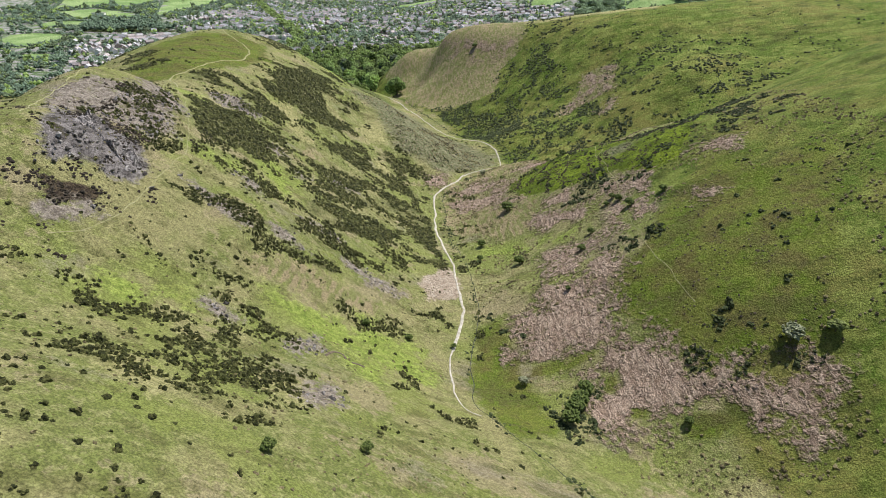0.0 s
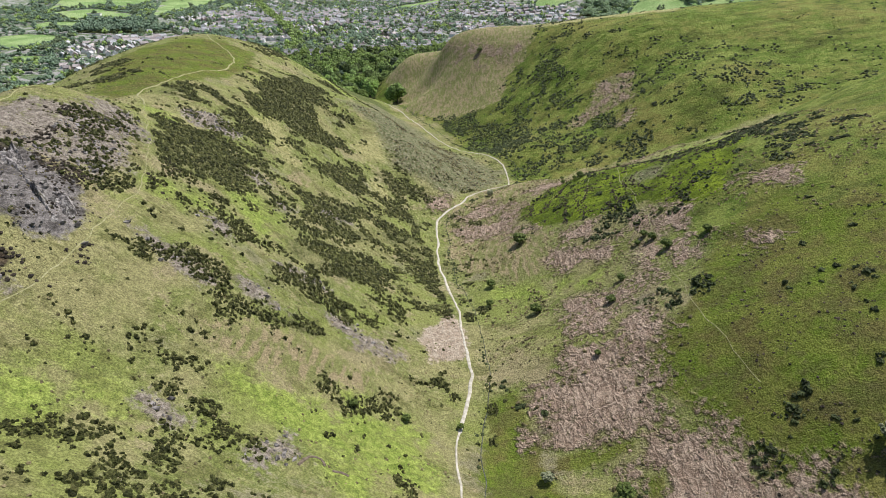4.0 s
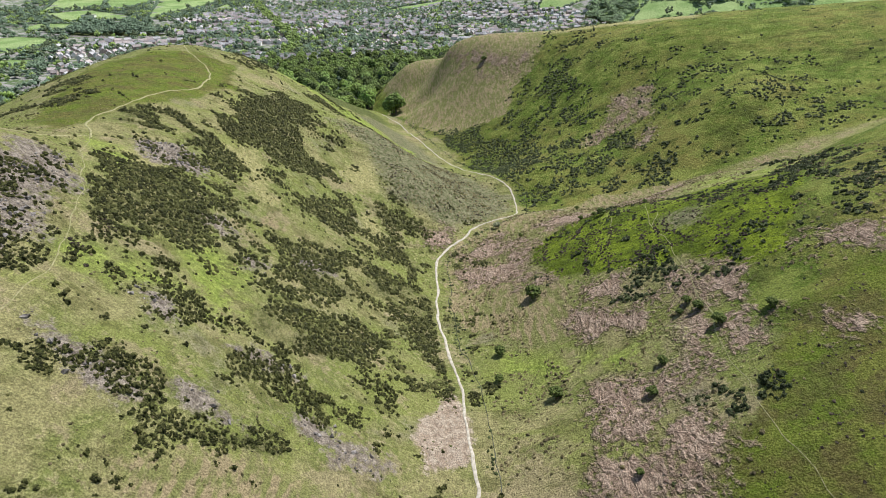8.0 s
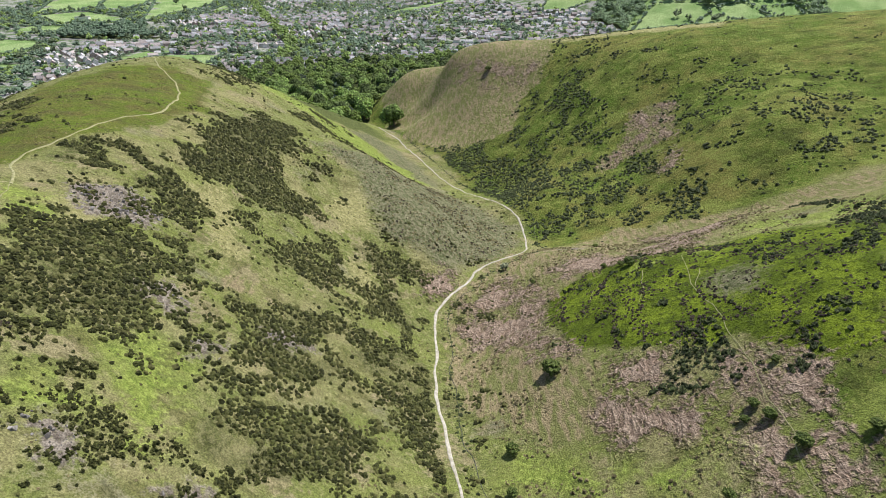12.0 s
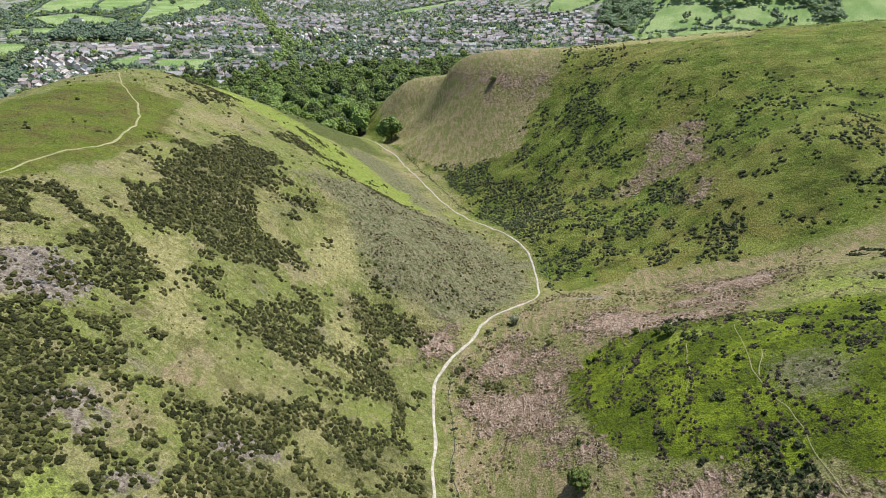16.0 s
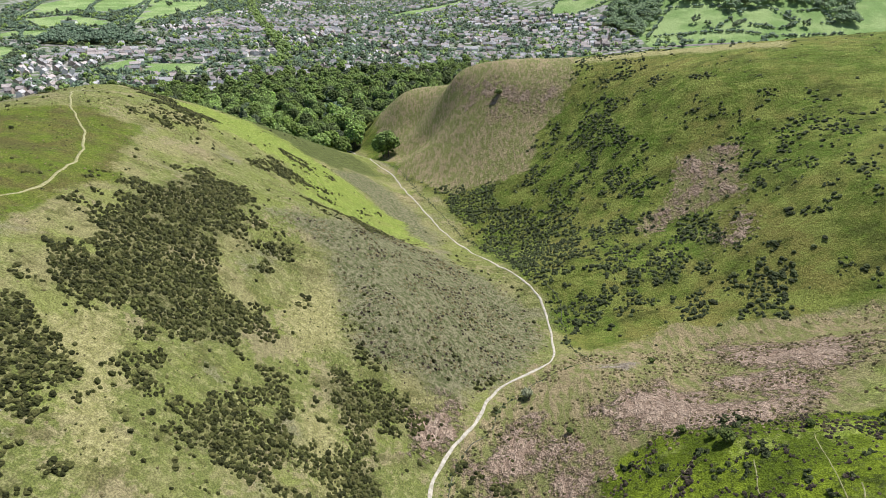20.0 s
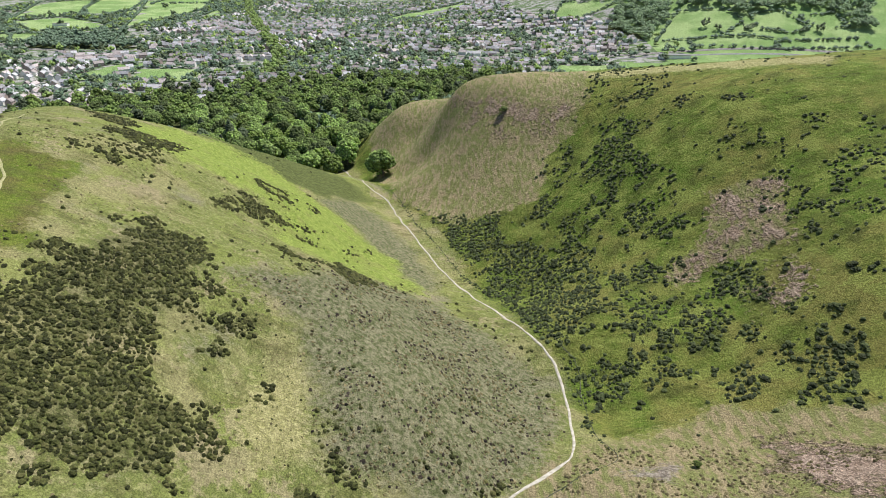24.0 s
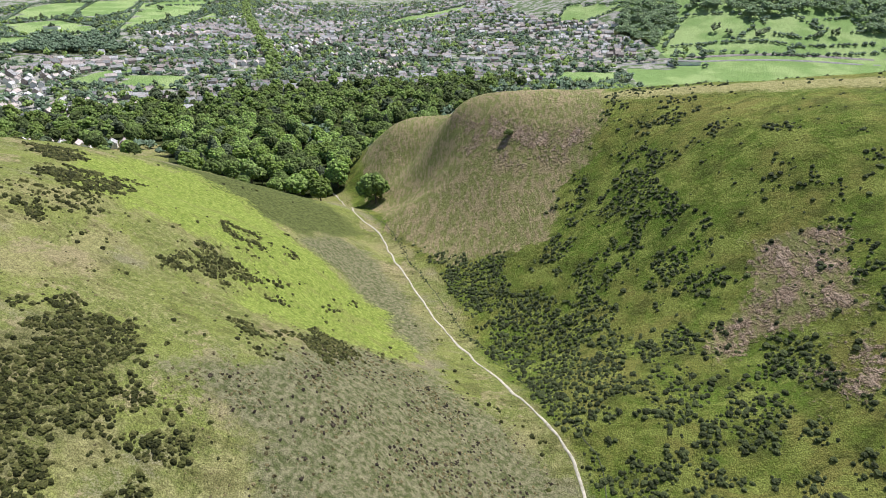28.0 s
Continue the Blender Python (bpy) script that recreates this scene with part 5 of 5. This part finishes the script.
# ---- trees ----
def trunk_arrays(high, thick, lean=0.0, limbs=4, seed=0):
    """A tapered trunk with a few limbs."""
    r = np.random.RandomState(seed)
    vs, fs = [], []

    def limb(a, b, r0, r1):
        a, b = np.array(a, float), np.array(b, float)
        way = (b - a) / np.linalg.norm(b - a)
        u = np.cross(way, (0.3, 0.9, 0.2))
        u /= np.linalg.norm(u)
        w = np.cross(way, u)
        base = sum(len(x) for x in vs)
        ring = [math.cos(2 * math.pi * k / 6) * u + math.sin(2 * math.pi * k / 6) * w for k in range(6)]
        vs.append(np.array([a + r0 * q for q in ring] + [b + r1 * q for q in ring]))
        for k in range(6):
            fs.append((base + k, base + (k + 1) % 6, base + 6 + (k + 1) % 6, base + 6 + k))

    top = (lean, 0, high * 0.55)
    limb((0, 0, -0.4), top, thick, thick * 0.6)
    for k in range(limbs):
        a = 2 * math.pi * (k + r.rand() * 0.5) / limbs
        limb(top, (lean + math.cos(a) * high * 0.22, math.sin(a) * high * 0.22, high * (0.72 + 0.12 * r.rand())), thick * 0.5, thick * 0.15)
    return np.concatenate(vs), np.array(fs)


def crown_arrays(wide, high, foot, clumps, size, seed, kinds=None, cone=False):
    """Many small leaf clumps on the outer part of a lumpy crown, with gaps between them."""
    r = np.random.RandomState(seed)
    kinds = kinds or [(BALL_V, BALL_F)]
    lumps = [(0, 0, 0.5, 0.42)] + [(0.30 * math.cos(a), 0.30 * math.sin(a), 0.30 + 0.42 * r.rand(), 0.22 + 0.10 * r.rand()) for a in np.arange(6) * 1.05 + r.rand()]
    places, sizes = [], []
    for k in range(clumps):
        lx, ly, lz, lr = lumps[0 if r.rand() < 0.3 else r.randint(len(lumps))]
        d = r.randn(3)
        d[2] = abs(d[2]) * 0.9 - 0.25
        d /= np.linalg.norm(d)
        q = np.array((lx, ly, lz)) + d * lr * (0.75 + 0.3 * r.rand())
        if cone:
            q[:2] *= max(0.12, 1.15 - q[2]) * 1.1
        places.append((q[0] * wide, q[1] * wide, foot + q[2] * (high - foot)))
        s = size * (0.6 + 0.8 * r.rand())
        sizes.append((s, s * 0.9, s * 0.85))
    vs, fs, at = [], [], 0
    for p, s in zip(places, sizes):
        v, f = kinds[r.randint(len(kinds))]
        t = Matrix.Rotation(r.rand() * 6.28, 3, "Z")
        v = (v * (1 + 0.35 * (r.rand(len(v), 1) - 0.5))) * np.array(s) @ np.array(t) + np.array(p)
        vs.append(v)
        fs.append(f + at)
        at += len(v)
    return np.concatenate(vs), np.concatenate(fs)


def tree(name, at, high, wide, leaf, label, category, group, clumps=150, size=0.9, seed=0, cone=False, foot=0.22):
    base = new(name)
    tv, tf = trunk_arrays(high, 0.035 * high, seed=seed)
    part("trunk", tv, tf, BARK, base)
    cv, cf = crown_arrays(wide, high, high * foot, clumps, size, seed, cone=cone)
    part("crown", cv, cf, leaf, base)
    base.location = at
    return tagged(base, label, category, group)


def stand(x, y):
    return (x, y, float(height(np.array([(x, y)]))[0]) - 0.05)


def place_copy(model, x, y, scale=1.0, tall=None):
    ob = copy_thing(model, Matrix.Translation(stand(x, y)) @ Matrix.Rotation(rng.rand() * 6.28, 4, "Z"))
    ob.scale = (scale, scale, tall or scale)
    return ob


# single thorns along the valley
hawthorn = tree("hawthorn", stand(24.8, 241.5), 4.6, 4.4, THORN, "small wind-bent green hawthorn on the grass slope", "tree", "hawthorns of the valley", 260, 0.36, 3, foot=0.04)
for x, y, s in ((13.0, 218.5, 0.9), (11.9, 205.6, 0.7), (25.2, 193.5, 1.05), (61.3, 194.3, 0.9), (59.9, 203.4, 0.8), (58.8, 207.7, 0.7), (70.7, 192.1, 0.75), (66.1, 216.4, 0.5), (56.5, 205.2, 0.55), (48.1, 189.6, 0.7), (43.4, 181.2, 0.75), (54.0, 281.5, 0.95), (48.5, 290.0, 0.6), (52.2, 284.0, 0.55), (69.3, 281.0, 0.5), (27.5, 303.7, 0.5),
                (56.6, 112.8, 0.65), (-13.5, 79.5, 0.6), (-22.3, 141.0, 0.6), (-10.9, 143.8, 0.6), (1.5, 146.0, 0.5), (-25.7, 69.0, 0.65), (36.2, 161.7, 0.5), (56.4, 333.3, 0.6), (21.3, 556.0, 0.9), (-72, 652, 1.6), (-78, 640, 1.5)):
    place_copy(hawthorn, x, y, s * (0.72 if y < 340 else 1.0))
blossom = tree("hawthorn", stand(80.8, 122.5), 4.6, 4.4, BLOSSOM, "hawthorn in white blossom on the moor edge", "tree", "blossoming hawthorns", 300, 0.32, 5, foot=0.04)
LIGHT_THORN = foliage("young thorn leaves", (0.150, 0.190, 0.050), (0.330, 0.380, 0.130), 0.8, 0.3, glow=0.4, up=0.8)
tree("hawthorn", stand(89.3, 121.0), 3.2, 3.4, LIGHT_THORN, "round hawthorn in pale yellow-green leaf", "tree", "hawthorns of the valley", 300, 0.34, 9, foot=0.04)
for x, y, s in ((18.5, 322.0, 0.7), (20.2, 132.0, 0.6)):
    place_copy(blossom, x, y, s)
for x, y, s in ((31, 119, 0.95), (33, 122, 0.9), (29.5, 115.5, 0.9), (35, 125, 0.8)):
    place_copy(hawthorn, x, y, s)


# ---- the wood at the valley's mouth ----
OCTA_KIND = [(OCTA_V, OCTA_F)]
models = [
    tree("oak", (0, 0, 0), 15, 11.0, LEAF_OAK, "broad oak in fresh green leaf", "tree", "trees of the wood", 900, 0.95, 21, foot=0.08),
    tree("oak", (0, 0, 0), 13, 10.5, LEAF_OAK, "broad oak in fresh green leaf", "tree", "trees of the wood", 860, 0.92, 22, foot=0.08),
    tree("ash", (0, 0, 0), 16, 9.6, LEAF_ASH, "tall ash in pale green leaf", "tree", "trees of the wood", 860, 0.8, 23, foot=0.1),
    tree("sycamore", (0, 0, 0), 14, 9.8, LEAF_LIME, "sycamore in yellow-green leaf", "tree", "trees of the wood", 800, 0.82, 24, foot=0.08),
    tree("holm_oak", (0, 0, 0), 12, 9.0, LEAF_DARK, "dark evergreen oak among paler trees", "tree", "trees of the wood", 800, 0.8, 25, foot=0.06),
    tree("spruce", (0, 0, 0), 17, 7, LEAF_DARK, "dark narrow spruce above the wood", "tree", "trees of the wood", 420, 0.75, 26, cone=True, foot=0.08),
]
SHARE = [0.30, 0.18, 0.20, 0.19, 0.09, 0.04]


def spread(x0, x1, y0, y1, step, kind, low=0.55):
    q = candidates(x0, x1, y0, y1, step)
    q = q[cover(kind, q) > low]
    return q[cover("field", q) < 0.4]


wood = spread(-560, 80, 545, 1130, 11.4, "wood")
fringe = candidates(-560, 120, 560, 1140, 12)
fringe = fringe[(cover("wood", fringe) < 0.55) & (cover("field", fringe) < 0.2)]
wide_edge = np.maximum.reduce([inside(fringe, corners, 60.0) for kind, corners in PATCHES if kind == "wood" and corners[:, 1].max() < 1150])
fringe = fringe[(rng.rand(len(fringe)) < (wide_edge * 2 - 0.15) * 0.55) & (smooth_height(fringe) < -9)]
wood = np.concatenate([wood, fringe])
wood = wood[~near_line(wood, VALLEY_PATH[:4], 4)]
wood = wood[rng.rand(len(wood)) < 0.94]
order = np.argsort(np.hypot(wood[:, 0], wood[:, 1] - 262))
near_wood, far_wood = wood[order[:300]], wood[order[300:]]
near_z = height(near_wood) - 0.1
first = [True] * len(models)
for (x, y), z in zip(near_wood, near_z):
    k = rng.choice(len(models), p=SHARE)
    s = 0.72 + 0.5 * rng.rand()
    if first[k]:
        ob, first[k] = models[k], False
        ob.location = (x, y, z)
    else:
        ob = copy_thing(models[k], Matrix.Translation((x, y, z)) @ Matrix.Rotation(rng.rand() * 6.28, 4, "Z"))
    ob.scale = (s, s, s * (0.9 + 0.25 * rng.rand()))
for k, unused in enumerate(first):
    if unused:
        models[k].location = stand(-120 - 9 * k, 700)


def grove(name, q, high, wide, material, label, clumps=46, size=1.7, cone=False, kinds=OCTA_KIND, models_n=5):
    """A joined stand of trees, each with its own lumpy crown on a short trunk."""
    forms = [crown_arrays(wide, high, high * 0.12, clumps, size, 60 + s, kinds, cone) for s in range(models_n)]
    z = height(q)
    s = 0.7 + 0.55 * rng.rand(len(q))
    return stuff(name, strew(np.c_[q, z - 0.3], np.c_[s, s, s * (0.85 + 0.3 * rng.rand(len(q)))], forms), material, label, "trees")


tone = rng.rand(len(far_wood))
for low, high, leaf, word in ((0.0, 0.44, LEAF_OAK, "oaks"), (0.44, 0.72, LEAF_ASH, "ashes"), (0.72, 0.9, LEAF_LIME, "sycamores"), (0.9, 1.01, LEAF_DARK, "evergreens")):
    grove("far_" + word, far_wood[(tone >= low) & (tone < high)], 14, 10.2, leaf, "distant %s of the valley wood" % word, 110, 1.45)

hill_wood = spread(230, 1000, 1250, 1760, 13, "wood")
grove("hill_wood", hill_wood, 15, 15, LEAF_FAR_HAZED, "wooded hillside above the pastures", 70, 1.6)
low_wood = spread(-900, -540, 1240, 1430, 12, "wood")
grove("meadow_wood", low_wood, 14, 12, LEAF_TOWN_HAZED, "belt of trees between meadows and town", 26, 2.5)


# ---- the town on the plain ----
def house_forms(seed, wide=8.5, deep=7.0, wall=5.2, roof=2.8):
    """Walls, gabled roof with eaves, and chimney, as arrays around the house's foot."""
    w, d = wide / 2, deep / 2
    e = 0.35
    walls_v = [(-w, -d, -1), (w, -d, -1), (w, d, -1), (-w, d, -1), (-w, -d, wall), (w, -d, wall), (w, d, wall), (-w, d, wall), (-w, 0, wall + roof), (w, 0, wall + roof)]
    walls_f = [(0, 1, 5), (0, 5, 4), (2, 3, 7), (2, 7, 6), (1, 2, 6), (1, 6, 5), (3, 0, 4), (3, 4, 7), (5, 6, 9), (7, 4, 8)]
    s = roof / d
    roof_v, roof_f = [], []
    for side in (-1, 1):
        b = len(roof_v)
        for lift in (0.05, 0.3):
            roof_v += [(-w - e, side * (d + e), wall - s * e + lift), (w + e, side * (d + e), wall - s * e + lift), (w + e, 0, wall + roof + lift), (-w - e, 0, wall + roof + lift)]
        quads = [(0, 1, 2, 3), (4, 7, 6, 5), (0, 4, 5, 1), (1, 5, 6, 2), (3, 2, 6, 7), (0, 3, 7, 4)]
        for q in quads:
            roof_f += [(b + q[0], b + q[1], b + q[2]), (b + q[0], b + q[2], b + q[3])]
    cx = w * 0.7
    c = [(x, y, z) for z in (wall + roof * 0.4, wall + roof + 1.1) for x, y in ((cx - 0.4, -0.3), (cx + 0.4, -0.3), (cx + 0.4, 0.3), (cx - 0.4, 0.3))]
    box = [(0, 1, 5), (0, 5, 4), (1, 2, 6), (1, 6, 5), (2, 3, 7), (2, 7, 6), (3, 0, 4), (3, 4, 7), (4, 5, 6), (4, 6, 7)]
    return (np.array(walls_v), np.array(walls_f)), (np.array(roof_v, float), np.array(roof_f)), (np.array(c), np.array(box))


GLASS = plain("dark window glass", (0.03, 0.035, 0.04), (0.07, 0.075, 0.08), 1.0, 0.15, 0.0)


def house(name, wall_stuff, roof_stuff, label, wide, deep, wall, roof):
    base = new(name)
    walls, roofs, stack = house_forms(0, wide, deep, wall, roof)
    shell = part("wall", *walls, wall_stuff, base)
    part("roof", *roofs, roof_stuff, base)
    part("chimney", *stack, BRICK, base)
    for side in (-1, 1):
        for x in (-0.28, 0.28):
            for z in (1.1, 3.5):
                y = side * (deep / 2 + 0.03)
                v = [(x * wide - 0.6, y, z), (x * wide + 0.6, y, z), (x * wide + 0.6, y, z + 1.2), (x * wide - 0.6, y, z + 1.2)]
                v += [(a, b - side * 0.1, c) for a, b, c in v]
                f = [(0, 1, 2, 3), (4, 7, 6, 5), (0, 4, 5, 1), (1, 5, 6, 2), (2, 6, 7, 3), (3, 7, 4, 0)]
                part("window", v, f, GLASS, base)
    return tagged(base, label, "house", "houses of the town")


def plots():
    """House sites in rows along bending streets, clear of wood and pasture."""
    out = []
    for y in np.arange(770, 2250, 21):
        for x in np.arange(-1250, 330, 12.6):
            q = np.array([[x, y]])
            bend = (lattice(q, 260, 41)[0] - 0.5) * 110
            gap = lattice(q, 60, 43)[0]
            if gap < 0.28 or rng.rand() < 0.17:
                continue
            turn = (lattice(q + 9, 260, 41)[0] - lattice(q, 260, 41)[0]) * 9 + (lattice(q, 150, 47)[0] > 0.62) * 1.57
            out.append((x + rng.randn() * 3.0, y + bend * 0.8 + rng.randn() * 4.0, turn + rng.randn() * 0.22))
    out = np.array(out)
    xy = out[:, :2]
    ok = (cover("field", xy) < 0.2) & (cover("wood", xy) < 0.3)
    edge = np.interp(xy[:, 1], [740, 800, 900, 1100, 1300, 1500, 1700, 2300], [-300, -240, -180, 110, 300, 330, 120, 60])
    west = np.interp(xy[:, 1], [740, 870, 980, 1170, 1260, 1400, 1500, 1700, 2300], [-470, -520, -605, -700, -620, -560, -640, -600, -560])
    ok &= (xy[:, 0] < edge) & (xy[:, 0] > west) & ~((xy[:, 1] > 1215) & (xy[:, 1] < 1262))
    return out[ok]


sites = plots()
site_z = height(sites[:, :2])
order = np.argsort(sites[:, 1])
near_sites = order[:170]
kinds = [
    house("house", PLASTER, SLATE, "pale plastered house with a slate roof", 9.5, 7.2, 5.0, 2.9),
    house("house", BRICK, CLAY, "red brick house with a clay tile roof", 9.0, 7.0, 5.0, 3.1),
    house("house", PLASTER, CLAY, "white house with a brown tile roof", 11.0, 7.5, 4.6, 3.0),
    house("house", BRICK, SLATE, "brick house with a grey slate roof", 12.0, 7.6, 5.2, 3.0),
]
for n, i in enumerate(near_sites):
    m = Matrix.Translation((sites[i, 0], sites[i, 1], site_z[i])) @ Matrix.Rotation(sites[i, 2], 4, "Z")
    k = rng.randint(len(kinds)) if n >= len(kinds) else n
    if n < len(kinds):
        kinds[k].matrix_basis = m
    else:
        copy_thing(kinds[k], m)
rest = order[170:]
pick = rng.randint(0, 4, len(rest))


def far_houses(ids, forms, material, name, label):
    """Walls or roofs of the far houses, joined; each turned along its street."""
    vs, fs, at = [], [], 0
    v, f = forms
    a = sites[ids, 2]
    grow = 0.8 + 0.5 * rng.rand(len(ids))
    c, s = np.cos(a)[:, None], np.sin(a)[:, None]
    x = v[None, :, 0] * grow[:, None]
    out = np.stack([x * c - v[None, :, 1] * s + sites[ids, 0, None], x * s + v[None, :, 1] * c + sites[ids, 1, None], v[None, :, 2] + site_z[ids, None]], -1)
    faces = (f[None] + (np.arange(len(ids)) * len(v))[:, None, None]).reshape(-1, 3)
    return stuff(name, (out.reshape(-1, 3), faces), material, label, "houses")


for k, (wall_stuff, roof_stuff, word) in enumerate(((PLASTER, SLATE, "pale"), (BRICK, CLAY, "brick"), (PLASTER, CLAY, "white"), (BRICK, SLATE, "slate_roofed"))):
    ids = rest[pick == k]
    walls, roofs, stack = house_forms(0, 9.5 + k, 7.2, 4.9, 2.9)
    state = rng.get_state()
    far_houses(ids, walls, wall_stuff, word + "_house_walls", "walls of distant town houses")
    rng.set_state(state)
    far_houses(ids, roofs, roof_stuff, word + "_house_roofs", "roofs of distant town houses")
    rng.set_state(state)
    far_houses(ids, stack, BRICK, word + "_house_chimneys", "chimneys of distant town houses")

# garden and street trees
q = candidates(-1150, 360, 720, 2260, 10.2)
blocked = np.maximum(cover("field", q), cover("wood", q))
q = q[(blocked < 0.1) & (height(q) < -26) & (rng.rand(len(q)) < np.clip((rough_noise(q, 120, 121, 2) - 0.28) * 2.2, 0.18, 0.9))]
tone = rng.rand(len(q))
grove("garden_trees", q[tone < 0.62], 9, 9, LEAF_TOWN_HAZED, "garden trees between the town's houses", 14, 2.3)
grove("bright_garden_trees", q[(tone >= 0.62) & (tone < 0.82)], 9, 9, LEAF_ASH, "paler garden trees between the town's houses", 14, 2.3)
grove("dark_garden_trees", q[tone >= 0.82], 11, 8, LEAF_DARK, "dark conifers in the town's gardens", 14, 2.0)
avenue = smooth_line([(-270, 1060), (-290, 1200), (-400, 1480), (-560, 1900), (-660, 2200)], 11)
avenue = np.concatenate([avenue + (5, 0), avenue - (5, 0)])
grove("avenue_trees", avenue + rng.randn(len(avenue), 2) * 1.2, 13, 11, LEAF_ASH, "line of bright green lime trees through the town", 20, 2.2)


# hedges round the pastures
hedge = []
for kind, corners in PATCHES:
    if kind == "field" and corners[:, 1].min() > 700 and not (corners[:, 0].min() > 230 and corners[:, 1].max() < 1200):
        for a, b in zip(corners, np.roll(corners, -1, 0)):
            n = int(np.linalg.norm(b - a) / 5)
            for u in range(n):
                if rng.rand() < 0.72:
                    hedge.append(a + (b - a) * (u + rng.rand()) / max(n, 1) + rng.randn(2) * 1.2)
hedge = np.array(hedge)
grove("hedges", hedge, 5.5, 5.5, LEAF_TOWN_HAZED, "hedgerows with trees round the pastures", 9, 1.8)
lone = np.array([(-830, 1880), (-800, 1930), (-860, 1560), (-770, 1570), (-720, 1800), (415, 1330), (430, 1310), (520, 1290), (560, 1285), (590, 1290), (480, 1300), (470, 1290)], float)
grove("pasture_trees", lone, 13, 13, LEAF_DARK, "single dark trees in the pastures", 22, 2.4)

# streets, the main road and the railway
for n, line in enumerate(([(-700, 1240), (-300, 1236), (0, 1240), (350, 1215), (900, 1195)], [(-300, 900), (-285, 1040), (-270, 1230)], [(-560, 880), (-420, 930), (-300, 1010)], [(-130, 1110), (-100, 1230), (-60, 1420)], [(60, 1150), (40, 1300), (110, 1450)])):
    ribbon("street", line, 7.5, 0.15, ASPHALT, "grey asphalt street through the town", "street", 0.1)
ribbon("railway", [(-900, 1262), (-300, 1256), (0, 1262), (350, 1236), (900, 1215)], 9.0, 0.4, STONE, "pale ballast bed of the railway", "railway", 0.1)


# long flat-roofed sheds by the station
def shed(at, wide, deep, high, turn, label):
    base = new("shed")
    w, d = wide / 2, deep / 2
    v = [(x, y, z) for z in (-1, high) for x, y in ((-w, -d), (w, -d), (w, d), (-w, d))]
    f = [(0, 1, 5, 4), (1, 2, 6, 5), (2, 3, 7, 6), (3, 0, 4, 7)]
    part("wall", v, f, PLASTER, base)
    v = [(x * 1.02, y * 1.04, z) for z in (high, high + 0.5) for x, y in ((-w, -d), (w, -d), (w, d), (-w, d))]
    part("roof", v, f + [(4, 5, 6, 7), (3, 2, 1, 0)], ASPHALT, base)
    base.matrix_basis = Matrix.Translation(stand(*at)) @ Matrix.Rotation(radians(turn), 4, "Z")
    return tagged(base, label, "shed", "sheds by the railway")


for at, wide, deep, turn in (((-330, 1200), 60, 16, 2), ((-255, 1205), 40, 14, -3), ((-215, 1210), 34, 18, 0), ((-150, 1215), 30, 16, 4), ((330, 1205), 46, 14, -6), ((-860, 1560), 30, 12, 5)):
    shed(at, wide, deep, 5.0, turn, "long pale flat-roofed shed near the railway")
